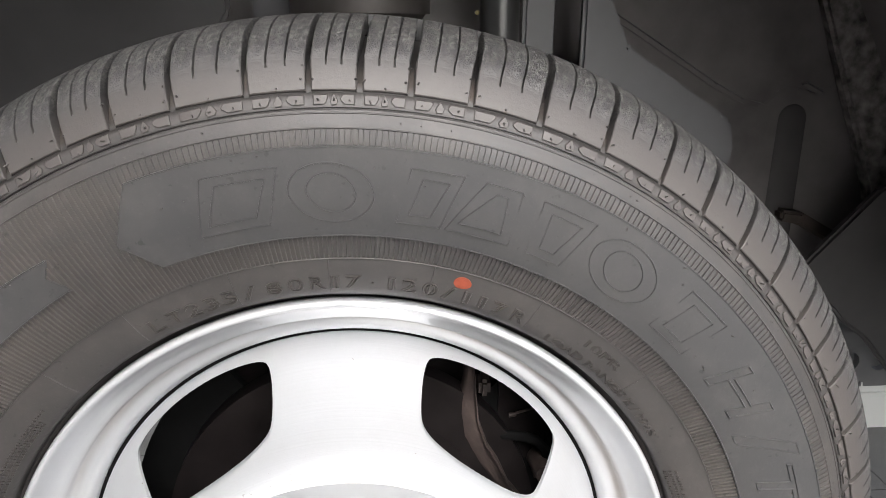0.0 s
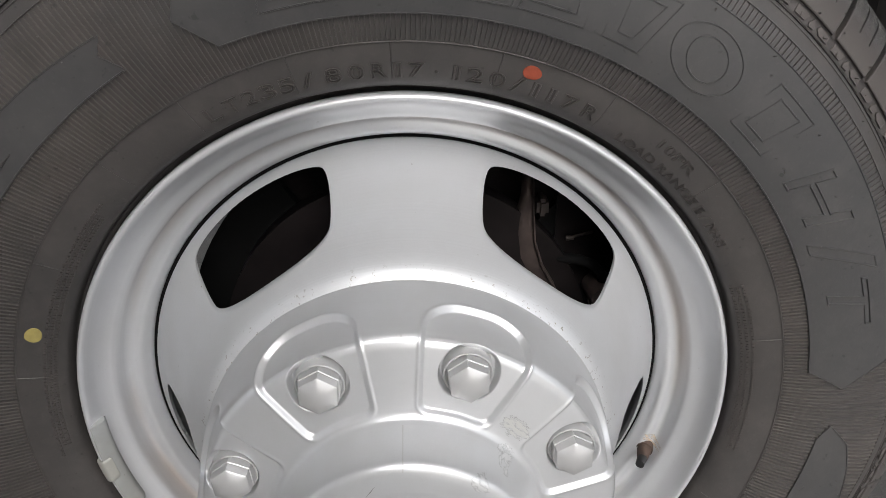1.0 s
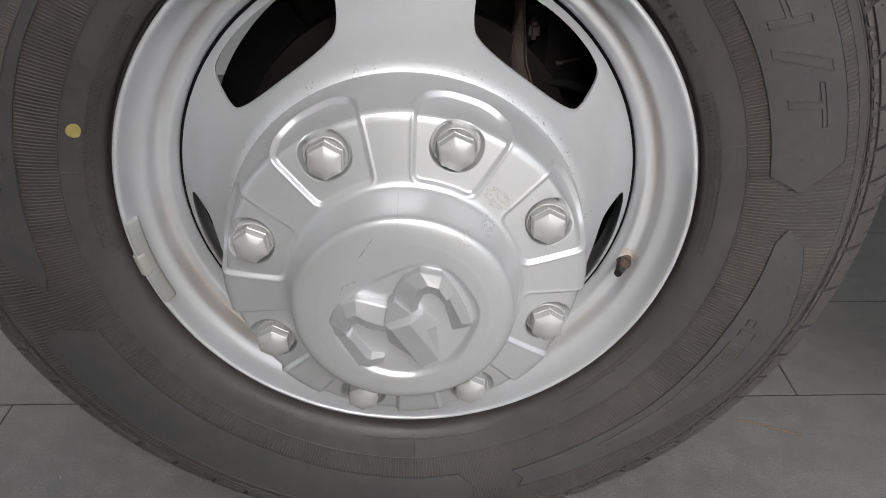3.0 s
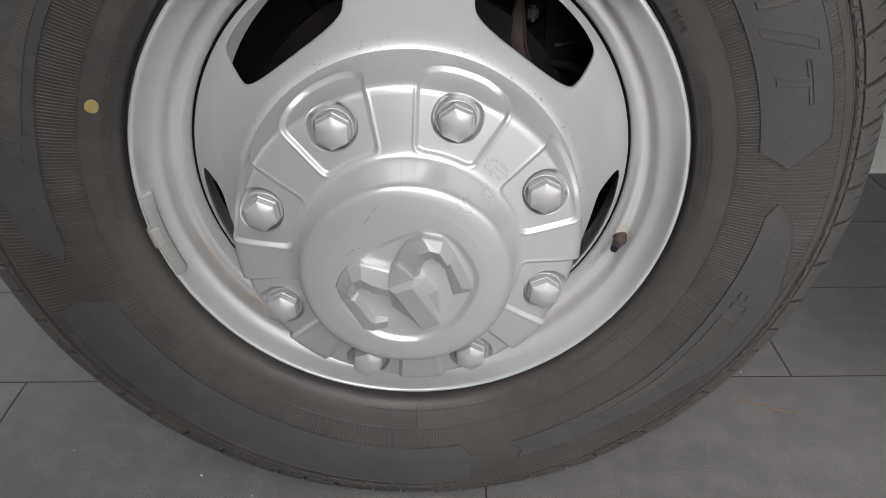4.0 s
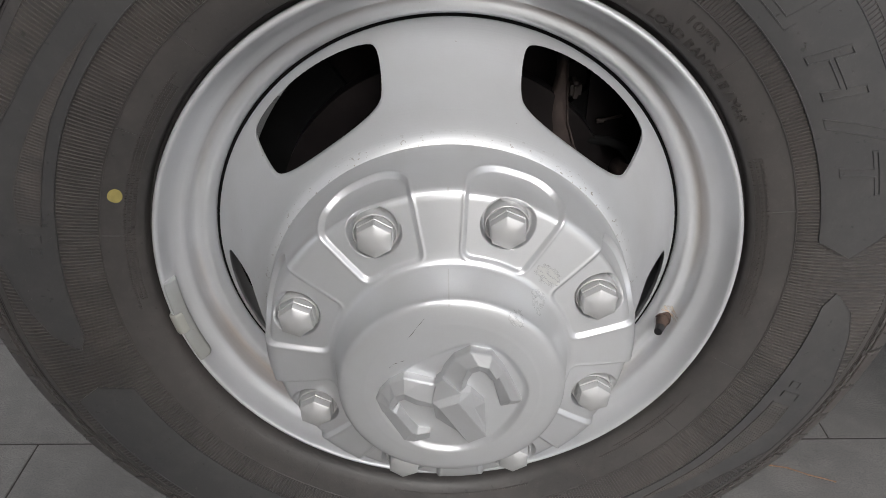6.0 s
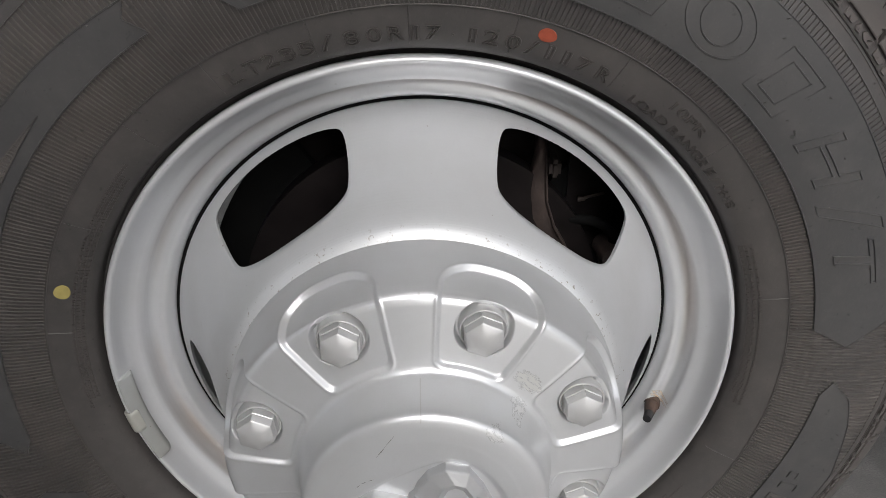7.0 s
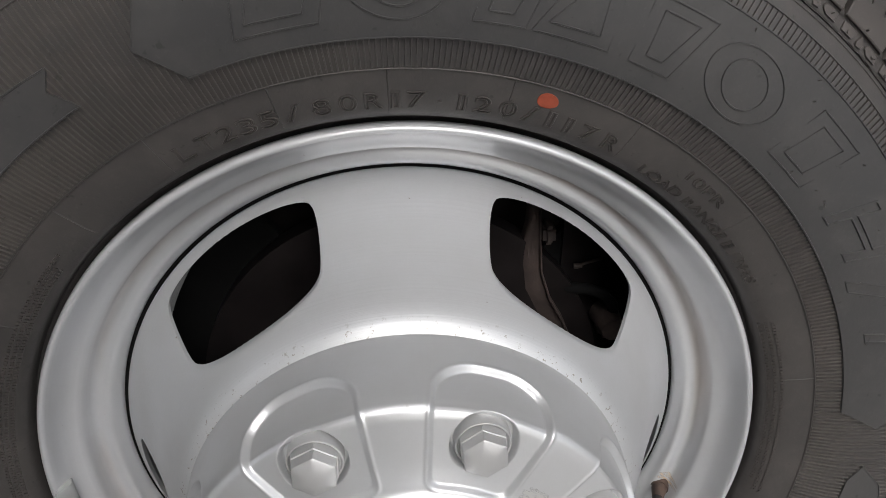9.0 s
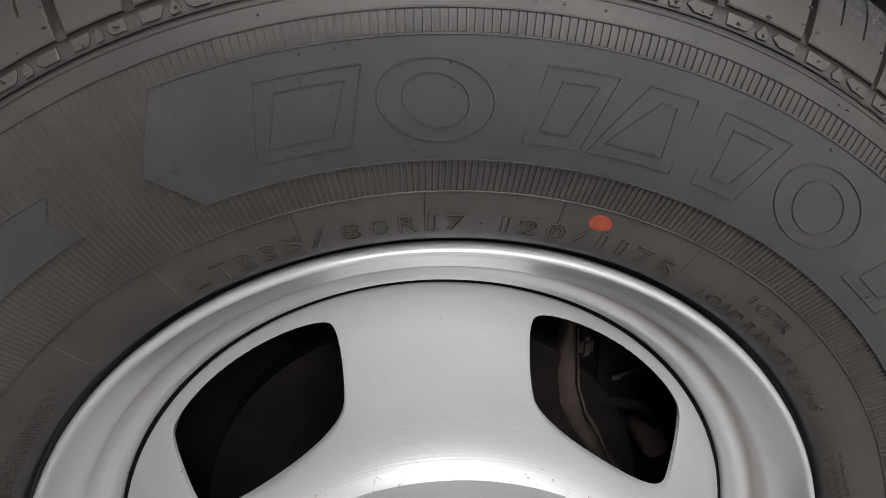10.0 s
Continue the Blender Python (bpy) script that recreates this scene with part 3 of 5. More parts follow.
# thin radial mould seams across the bead area
bm = bmesh.new()
for a in (118.5, 104.0, 91.2, 77.4, 62.0, 43.0, 14.0, 340.0, 322.0, 300.0, 270.0, 240.0, 215.0, 170.0, 150.0, 132.0):
    for k in range(6):
        r = 0.240 + 0.0048 * k
        c = [skin(rr, a + d, hh) for rr in (r, r + 0.0048) for d, hh in ((-0.10, -0.0001), (0.0, 0.0005), (0.10, -0.0001))]
        v = [bm.verts.new(p) for p in c]
        bm.faces.new((v[0], v[1], v[4], v[3]))
        bm.faces.new((v[1], v[2], v[5], v[4]))
tagged(part("mould_seams", bm, M_SIDE, tyre, "thin moulded seams"), kind="stuff")


# paint dots
def dot(name, R, a, ra, rr, material, label):
    vs, fs = [skin(R, a, 0.0004)], []
    n = 28
    for k in range(n):
        t = 2 * math.pi * k / n
        j = 1 + 0.05 * math.sin(3 * t + R * 40)
        vs.append(skin(R + rr * j * math.sin(t), a + math.degrees(ra * j * math.cos(t) / R), 0.0004))
    for k in range(n):
        t = 2 * math.pi * k / n
        vs.append(skin(R + (rr + 0.0003) * math.sin(t), a + math.degrees((ra + 0.0003) * math.cos(t) / R), -0.0003))
    for k in range(n):
        j = (k + 1) % n
        fs += [(0, 1 + k, 1 + j), (1 + k, 1 + n + k, 1 + n + j, 1 + j)]
    sharpen(put(name, mesh(name, vs, fs), material, tyre, label), 30)


dot("paint_dot", 0.2612, 73.2, 0.0055, 0.0040, M_ORANGE, "orange paint dot")
dot("paint_dot", 0.2592, 162.2, 0.0057, 0.0049, M_YELLOW, "yellow paint dot")

# shoulder tread blocks with sipes and the small plates at their feet
BLOCK = [(0.3661, 0.0902), (0.3666, 0.0888), (0.3674, 0.0886), (0.3735, 0.0917), (0.3800, 0.0957), (0.3850, 0.0995), (0.3905, 0.1050), (0.3960, 0.1118), (0.4008, 0.1215), (0.4045, 0.1355), (0.4068, 0.150), (0.4077, 0.1655), (0.3945, 0.1660)]
SIPE_FROM = 5


def tread_block(width, shift=None):
    """One block, centred on angle 0 (or on shift, then with the tyre's flat foot)."""
    vs, fs = [], []
    half = width / 2
    s = 0.095
    third = width / 6
    cols = [-half, -half + 0.10, -third - s, -third - s * 0.4, -third + s * 0.4, -third + s, 0, third - s, third - s * 0.4, third + s * 0.4, third + s, half - 0.10, half]
    deep = {3, 4, 8, 9}

    def at(R, a, Y, down):
        R, Y = R - down * 0.8, Y + down * 0.5
        if shift is None:
            return place(R, a, Y)
        return squash(place(R, a + shift, Y))

    for k, (R, Y) in enumerate(BLOCK):
        lean = 0.0 if k < 6 else (k - 5) * -0.12
        for j, c in enumerate(cols):
            down = 0.0007 if j in (0, len(cols) - 1) and k > 0 else 0.0
            if j in deep and SIPE_FROM <= k < len(BLOCK) - 1:
                down = 0.006 if k > SIPE_FROM else 0.003
            vs.append(at(R, c + lean, Y, down))
    m = len(cols)
    for k in range(len(BLOCK) - 1):
        for j in range(m - 1):
            fs.append((k * m + j, k * m + j + 1, (k + 1) * m + j + 1, (k + 1) * m + j))
    for edge, c in ((0, -half - 0.03), (m - 1, half + 0.03)):
        b = len(vs)
        for k, (R, Y) in enumerate(BLOCK):
            lean = 0.0 if k < 6 else (k - 5) * -0.12
            vs.append(at(R, c + lean, Y, 0.0125 if k > 3 else 0.004))
        for k in range(len(BLOCK) - 1):
            fs.append((k * m + edge, (k + 1) * m + edge, b + k + 1, b + k))
    # plates at the foot
    w = width
    for shape in ([(0.47, 0.08), (0.47, 0.92), (0.14, 0.92), (0.13, 0.74), (0.17, 0.30), (0.21, 0.08)],
                  [(0.085, 0.34), (0.010, 1.0), (-0.010, 1.0), (-0.085, 0.42), (-0.065, 0.06), (0.060, 0.0)],
                  [(-0.14, 0.60), (-0.19, 0.92), (-0.47, 0.92), (-0.47, 0.08), (-0.24, 0.08), (-0.15, 0.40)]):
        b, n = len(vs), 6
        cx = sum(p[0] for p in shape) / n
        cu = sum(p[1] for p in shape) / n
        for grow, h in ((1.0, -0.0002), (0.97, 0.0009), (0.87, 0.0012)):
            for c, u in shape:
                c, u = cx + (c - cx) * grow, cu + (u - cu) * grow
                R = 0.3588 + u * 0.0060
                vs.append(at(R, c * w, float(np.interp(R, SIDE_R, SIDE_Y)) - h, 0))
        fs.append(tuple(b + 2 * n + i for i in range(n)))
        for k in range(2):
            for i in range(n):
                fs.append((b + k * n + i, b + k * n + (i + 1) % n, b + (k + 1) * n + (i + 1) % n, b + (k + 1) * n + i))
    me = mesh("tread_block", vs, fs, True)
    me.set_sharp_from_angle(angle=radians(20))
    return me


GAP = 0.54
S, M, L = 4.46, 5.42, 6.5
EDGES = [113.81, 109.06, 103.68, 97.21, 91.95, 87.47, 83.01, 77.58, 71.11, 64.4, 58.11, 52.74, 47.29, 41.9, 36.5, 32.0, 27.6, 21.14, 14.63, 9.12, 4.80, 0.45]
rest = [M, L, L, M, S, S, M, L, M, S, S, M, L, L, M, S, M, S, L, M, S, S, M, L, L, M, S, M, L, M, S, S, M, L, L, M, S, M, L, M, S, S, M, L]
left = EDGES[-1] - (EDGES[0] - 360)
cut = []
while sum(cut) + 5.0 < left:
    cut.append(rest[len(cut) % len(rest)])
for w in cut:
    EDGES.append(EDGES[-1] - w * left / sum(cut))
shared = {}
for hi, lo in zip(EDGES, EDGES[1:]):
    c, w = (hi + lo) / 2, hi - lo
    size = min((S, M, L), key=lambda v: abs(v - w))
    if 230 < c % 360 < 310:
        put("tread_block", tread_block(w - GAP, c), M_TREAD, tyre)
    else:
        if size not in shared:
            shared[size] = tread_block(size - GAP)
        ob = put("tread_block", shared[size], M_TREAD, tyre)
        # the mesh stands at angle 0: turn it about the axle
        ob.matrix_basis = Matrix.Translation((0, 0, HUB)) @ Matrix.Rotation(-radians(c), 4, "Y") @ Matrix.Translation((0, 0, -HUB))

# rubber vent hairs
bm = bmesh.new()
for _ in range(150):
    a, r = random.uniform(0, 360), random.choice((0.273, 0.296, 0.300, 0.318, 0.326, 0.3345, 0.351, 0.3605))
    p = Vector(skin(r, a, RISE))
    q = p + Vector((random.uniform(-1, 1), -1.2, random.uniform(-1, 1))).normalized() * random.uniform(0.0008, 0.003)
    tube(bm, p, q, 0.0004, 0.0002, 5)
for hi, lo in zip(EDGES, EDGES[1:]):
    c, w = (hi + lo) / 2, hi - lo
    for r, f in ((0.3725, -0.40), (0.3725, 0.40), (0.3614, -0.30), (0.3614, 0.30), (0.3612, 0.0), (0.3685, 0.01), (0.3800, -0.42)):
        if random.random() < 0.75:
            p = Vector(skin(r, c + f * w, 0.0009)) if r < 0.365 else Vector(squash(place(r, c + f * w, float(np.interp(r, [b[0] for b in BLOCK[2:-1]], [b[1] for b in BLOCK[2:-1]])))))
            q = p + Vector((random.uniform(-1, 1), -1.0, random.uniform(-1, 1))).normalized() * random.uniform(0.0006, 0.0032)
            tube(bm, p, q, 0.0006, 0.00035, 5)
tagged(part("vent_hairs", bm, M_TEXT, tyre, "tiny rubber vent hairs"), kind="stuff")

# rim
rim_prof = [(0.2260, 0.121), (0.2310, 0.1185), (0.2345, 0.1130), (0.2362, 0.1068), (0.2358, 0.1032), (0.2347, 0.1011), (0.2332, 0.1003), (0.2317, 0.1009), (0.2306, 0.1030), (0.2294, 0.1062), (0.2275, 0.1108), (0.2252, 0.1152), (0.2226, 0.1183), (0.2192, 0.1205), (0.2166, 0.1222), (0.2152, 0.1240),
            (0.2145, 0.1272), (0.2140, 0.1320), (0.2134, 0.1350), (0.2124, 0.1366), (0.2112, 0.1371), (0.2098, 0.1373), (0.2078, 0.1369), (0.2050, 0.1362), (0.2028, 0.1363), (0.2012, 0.1376), (0.2001, 0.1400), (0.1981, 0.1440), (0.1970, 0.1475), (0.1966, 0.1520), (0.1969, 0.160), (0.1972, 0.20), (0.1990, 0.25), (0.206, 0.275), (0.218, 0.283), (0.232, 0.289)]
rim = put("rim", mesh("rim", *lathe(rim_prof, 360)), M_RIM, wheel, "silver painted steel rim with rust stains")

# wheel disc with five windows
DISC_R = [0.118, 0.128, 0.134, 0.140, 0.146, 0.152, 0.160, 0.168, 0.178, 0.186, 0.1903, 0.1926, 0.1942]
DISC_Y = [0.0520, 0.0530, 0.0555, 0.0608, 0.0690, 0.0795, 0.0950, 0.1085, 0.1250, 0.1385, 0.1436, 0.1461, 0.1479]


def rounded(pts, times=3):
    for _ in range(times):
        out = []
        for p, q in zip(pts, pts[1:] + pts[:1]):
            p, q = Vector(p), Vector(q)
            out += [p.lerp(q, 0.25), p.lerp(q, 0.75)]
        pts = out
    return pts


def smooth_curve(xs, ys):
    fine = np.linspace(xs[0], xs[-1], 160)
    v = np.interp(fine, xs, ys)
    for _ in range(30):
        v[1:-1] = (v[:-2] + 2 * v[1:-1] + v[2:]) / 4
    return fine, v


DX, DY = smooth_curve(DISC_R, DISC_Y)
RC = 0.1695
KW = 0.1695
win = rounded([(-radians(16.4) * KW, 0.1872 - RC), (-radians(8) * KW, 0.1886 - RC), (radians(8) * KW, 0.1886 - RC), (radians(16.4) * KW, 0.1872 - RC), (radians(19.2) * KW, 0.1838 - RC), (radians(18.9) * KW, 0.1625 - RC), (radians(16.8) * KW, 0.1545 - RC),
               (radians(7) * KW, 0.1488 - RC), (-radians(7) * KW, 0.1488 - RC), (-radians(16.8) * KW, 0.1545 - RC), (-radians(18.9) * KW, 0.1625 - RC), (-radians(19.2) * KW, 0.1838 - RC)], 3)
wa = np.array([math.atan2(p[1], p[0]) for p in win])
wr = np.array([math.hypot(p[0], p[1]) for p in win])
order = np.argsort(wa)
wa, wr = wa[order], wr[order]
wa = np.concatenate((wa - 2 * np.pi, wa, wa + 2 * np.pi))
wr = np.concatenate((wr, wr, wr))
HW, RI, RO = radians(36) * KW, 0.118 - RC, 0.1942 - RC
corner = [math.atan2(RO, HW), math.atan2(RO, -HW), math.atan2(RI, -HW), math.atan2(RI, HW)]
dirs = sorted(set([round(-math.pi + 2 * math.pi * k / 288, 6) for k in range(288)] + [round(c, 6) for c in corner]))
vs, fs = [], []
K = 22
for sector in range(5):
    b = len(vs)
    mid_a = 53.4 + 72 * sector
    for t in dirs:
        cx, cy = math.cos(t), math.sin(t)
        r_in = float(np.interp(t, wa, wr))
        reach = [HW / abs(cx)] if abs(cx) > 1e-9 else []
        if abs(cy) > 1e-9:
            reach.append((RO if cy > 0 else -RI) / abs(cy))
        r_out = min(reach)
        for k in range(-2, K + 1):
            s = max(k, 0) / K
            r = r_in + (r_out - r_in) * s ** 1.2
            R, a = RC + r * cy, mid_a - math.degrees(r * cx / KW)
            Y = float(np.interp(R, DX, DY))
            if k == 0:
                Y += 0.0007
            if k < 0:
                Y += 0.0016 if k == -1 else 0.0050
                r = r_in - 0.0002
            vs.append(place(R, a, Y))
    m = K + 3
    for i in range(len(dirs)):
        j = (i + 1) % len(dirs)
        for k in range(m - 1):
            fs.append((b + i * m + k, b + i * m + k + 1, b + j * m + k + 1, b + j * m + k))
me = mesh("wheel_disc", vs, fs)
bm = bmesh.new()
bm.from_mesh(me)
bmesh.ops.remove_doubles(bm, verts=list(bm.verts), dist=0.0001)
rim_edge = [e for e in bm.edges if e.is_boundary and all(math.hypot(v.co.x, v.co.z - HUB) > 0.192 for v in e.verts)]
skirt = bmesh.ops.extrude_edge_only(bm, edges=rim_edge)["geom"]
for v in skirt:
    if isinstance(v, bmesh.types.BMVert):
        v.co.y += 0.028
disc = part("wheel_disc", bm, M_DISC, wheel, "silver steel wheel disc with five hand holes", True)
sharpen(disc, 60)

# flat black ring: the shade between disc and rim, put in as colour
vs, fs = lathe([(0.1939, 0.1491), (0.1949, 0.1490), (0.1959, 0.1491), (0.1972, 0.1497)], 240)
put("joint_shade", mesh("joint_shade", vs, fs), M_GAP, wheel, "black ring painted as shade in the disc and rim joint")

# plastic hub cover: face with eight nut pockets
COVER = [(0.1335, 0.0600), (0.1345, 0.0545), (0.1340, 0.0470), (0.1325, 0.0330), (0.1306, 0.0180), (0.1294, 0.0105), (0.1281, 0.0062), (0.1258, 0.0034), (0.1220, 0.0018), (0.1120, 0.0000), (0.1020, -0.0016), (0.0935, -0.0028), (0.0870, -0.0036), (0.0824, -0.0046), (0.0798, -0.0068), (0.0784, -0.0108)]
path = [Vector(p) for p in COVER]
length = [0.0]
for p, q in zip(path, path[1:]):
    length.append(length[-1] + (q - p).length)
edge_at = length[6]
step = 0.0006
count = int(length[-1] / step)
ss = np.linspace(0, length[-1], count)
pr = np.interp(ss, length, [p[0] for p in path])
py = np.interp(ss, length, [p[1] for p in path])
for _ in range(6):
    pr[1:-1] = (pr[:-2] + 2 * pr[1:-1] + pr[2:]) / 4
    py[1:-1] = (py[:-2] + 2 * py[1:-1] + py[2:]) / 4
tr, ty = np.gradient(pr), np.gradient(py)
ln = np.hypot(tr, ty)
nr, ny = ty / ln, -tr / ln          # inward normal
flip = np.sign(ny.mean()) or 1.0
nr, ny = nr * flip, ny * flip
NUT_R, NUT_A = 0.1100, 71.2


def fillet(corners, n=6):
    """A closed outline with each (x, y, radius) corner rounded off."""
    out = []
    for k, (x, y, r) in enumerate(corners):
        p = Vector((x, y))
        a, b = Vector(corners[k - 1][:2]) - p, Vector(corners[(k + 1) % len(corners)][:2]) - p
        a, b = p + a.normalized() * min(r, a.length * 0.49), p + b.normalized() * min(r, b.length * 0.49)
        out += [a.lerp(p, i / n).lerp(p.lerp(b, i / n), i / n) for i in range(n + 1)]
    return out


pocket = fillet([(-0.0276, -0.0212, 0.0075), (-0.0276, 0.0212, 0.0075), (0.0170, 0.0336, 0.006), (0.0360, 0.0326, 0.012), (0.0468, 0.0170, 0.010), (0.0468, -0.0170, 0.010), (0.0360, -0.0326, 0.012), (0.0170, -0.0336, 0.006)])


def inside(u, v, poly):
    """Distance into a convex outline, for arrays; below 0 outside."""
    d = np.full(u.shape, 9.0)
    area = sum(p[0] * q[1] - q[0] * p[1] for p, q in zip(poly, poly[1:] + poly[:1]))
    for p, q in zip(poly, poly[1:] + poly[:1]):
        ex, ey = q[0] - p[0], q[1] - p[1]
        L2 = math.hypot(ex, ey)
        if L2 < 1e-9:
            continue
        side = (ex * (v - p[1]) - ey * (u - p[0])) / L2
        d = np.minimum(d, side if area > 0 else -side)
    return d


def ease(x, a, b):
    t = np.clip((x - a) / (b - a), 0, 1)
    return t * t * (3 - 2 * t)


NA = 1920
ang = np.arange(NA) * 360.0 / NA
u = np.where(ss < edge_at, (0.1281 - NUT_R) + (edge_at - ss), pr - NUT_R)[:, None]
near = (ang - NUT_A + 22.5) % 45 - 22.5
v = np.radians(near)[None, :] * pr[:, None]
uu = np.broadcast_to(u, v.shape)
d = inside(uu, v, [(p[0], p[1]) for p in pocket])
down = (0.0024 * ease(d, 0.0002, 0.0032)) * (1 + 0.5 * ease(uu, 0.010, 0.022)) - 0.0003 * np.exp(-((d + 0.0003) / 0.0009) ** 2)
hole = 0.0174 - np.hypot(uu - 0.0012, v)
down = down + 0.0080 * ease(hole, -0.0004, 0.0012)
RR = pr[:, None] + nr[:, None] * down
YY = py[:, None] + ny[:, None] * down
ca, sa = np.cos(np.radians(ang))[None, :], np.sin(np.radians(ang))[None, :]
grid = np.stack((RR * ca, YY - MID, RR * sa + HUB), -1).reshape(-1, 3)
fs = []
for k in range(count - 1):
    for i in range(NA):
        j = (i + 1) % NA
        fs.append((k * NA + i, k * NA + j, (k + 1) * NA + j, (k + 1) * NA + i))
cover = put("hub_cover", mesh("hub_cover", grid.tolist(), fs), M_COVER, wheel, "silver plastic hub cover with eight nut pockets")

# raised centre of the cover with its shallow dish
dome = [(0.0790, -0.0100), (0.0777, -0.0145), (0.0766, -0.0200), (0.0755, -0.0262), (0.0746, -0.0312), (0.0740, -0.0336), (0.0731, -0.0353), (0.0716, -0.0365), (0.0696, -0.0372), (0.0660, -0.0377), (0.0600, -0.0380), (0.0578, -0.0381)]
NA2 = 360
vs, fs = [], []
rows = dome + [(r, -0.0382) for r in np.linspace(0.0570, 0.001, 90)]
dish = rounded([(-0.0488, 0.0010), (-0.0364, 0.0205), (-0.0109, 0.0353), (0.0106, 0.0442), (0.0258, 0.0421), (0.0381, 0.0308), (0.0495, 0.0114), (0.0515, -0.0026), (0.0455, -0.0212), (0.0326, -0.0425), (0.0090, -0.0544), (-0.0129, -0.0528), (-0.0292, -0.0447), (-0.0429, -0.0260), (-0.0496, -0.0091)], 2)
aa = np.radians(np.arange(NA2) * 360.0 / NA2)
for R, Y in rows:
    x, z = R * np.cos(aa), R * np.sin(aa)
    dd = inside(x, z, [(p[0], p[1]) for p in dish])
    y = Y + 0.0026 * ease(dd, 0.0, 0.0050) if R < 0.057 else np.full(NA2, Y)
    vs += [(float(a), float(b) - MID, float(c) + HUB) for a, b, c in zip(x, y, z)]
for k in range(len(rows) - 1):
    for i in range(NA2):
        j = (i + 1) % NA2
        fs.append((k * NA2 + i, k * NA2 + j, (k + 1) * NA2 + j, (k + 1) * NA2 + i))
fs.append(tuple((len(rows) - 1) * NA2 + i for i in range(NA2)))
put("cover_dome", mesh("cover_dome", vs, fs), M_COVER, cover, "raised round centre")


bm = bmesh.new()
for x0, z0, x1, z1, w in ((-0.0278, 0.0457, -0.0215, 0.0550, 0.00016), (-0.0222, 0.0543, -0.0165, 0.0625, 0.00010), (-0.0406, 0.0222, -0.0376, 0.0250, 0.00016), (-0.0372, 0.0258, -0.0340, 0.0272, 0.00026), (-0.0330, 0.0276, -0.0296, 0.0291, 0.00022)):
    d = Vector((x1 - x0, z1 - z0)).normalized() * w
    v = [bm.verts.new((x, -0.0384 - MID, z + HUB)) for x, z in ((x0, z0), (x0 + (x1 - x0) * 0.5 - d.y, z0 + (z1 - z0) * 0.5 + d.x), (x1, z1), (x0 + (x1 - x0) * 0.55 + d.y, z0 + (z1 - z0) * 0.5 - d.x))]
    bm.faces.new(v)
tagged(part("scratches", bm, M_SCRATCH, cover, "fine dark scratches"), kind="stuff")

edge_k = int(np.argmin(abs(ss - edge_at)))


def seam(line, wide):
    """A fine raised line across the turned cover."""
    bm = bmesh.new()
    for (r0, y0), (r1, y1) in zip(line, line[1:]):
        bm.faces.new([bm.verts.new((x, y - 0.00025 - MID, r + 0.0003 + HUB)) for r, y, x in ((r0, y0, -0.002 - wide / 2), (r0, y0, -0.002 + wide / 2), (r1, y1, -0.002 + wide / 2), (r1, y1, -0.002 - wide / 2))])
    bmesh.ops.remove_doubles(bm, verts=bm.verts, dist=0.00001)
    part("mould_seam", bm, M_CAPS, cover, "fine moulding seam")


seam([(pr[k], py[k]) for k in range(edge_k + 1, edge_k + 8)], 0.0013)
seam(dome[:9], 0.0007)

# faceted badge
def badge_bar(bm, outer, crest, inner, tops, foot=-0.0345):
    """A bent bar: wall up to its outer edge, a wide top facet to the crest, a bevel down to the inner edge."""
    rows = []
    for (ox, oz), (cx, cz), (ix, iz), top in zip(outer, crest, inner, tops):
        chx, chz = ox + (cx - ox) * 0.10, oz + (cz - oz) * 0.10
        low = foot + (top - foot) * 0.30
        rise = foot + (top - foot) * 0.66
        ring = ((ox, foot, oz), (ox + (chx - ox) * 0.3, rise, oz + (chz - oz) * 0.3), (chx, rise - 0.0009, chz), (cx, top, cz), (ix, low, iz), (ix, foot, iz))
        rows.append([bm.verts.new((x, y - MID, z + HUB)) for x, y, z in ring])
    for A, B in zip(rows, rows[1:]):
        for k in range(5):
            bm.faces.new((A[k], A[k + 1], B[k + 1], B[k]))
    bm.faces.new(rows[0])
    bm.faces.new(rows[-1][::-1])


tmp = bmesh.new()
badge_bar(tmp, [(-0.0094, 0.0100), (-0.0050, 0.0235), (0.0012, 0.0329), (0.0113, 0.0389), (0.0251, 0.0354), (0.0334, 0.0226)],
          [(0.0054, 0.0066), (0.0072, 0.0183), (0.0099, 0.0268), (0.0165, 0.0299), (0.0230, 0.0276), (0.0282, 0.0180)],
          [(0.0080, -0.0010), (0.0104, 0.0113), (0.0133, 0.0175), (0.0180, 0.0193), (0.0222, 0.0169), (0.0258, 0.0110)], (-0.0432, -0.0440, -0.0448, -0.0452, -0.0450, -0.0446))
badge_bar(tmp, [(0.0320, 0.0245), (0.0340, 0.0216), (0.0460, -0.0050), (0.0440, -0.0085)], [(0.0282, 0.0190), (0.0300, 0.0170), (0.0385, -0.0040), (0.0372, -0.0085)],
          [(0.0250, 0.0120), (0.0268, 0.0095), (0.0322, -0.0120), (0.0330, -0.0130)], (-0.0412, -0.0415, -0.0405, -0.0385))
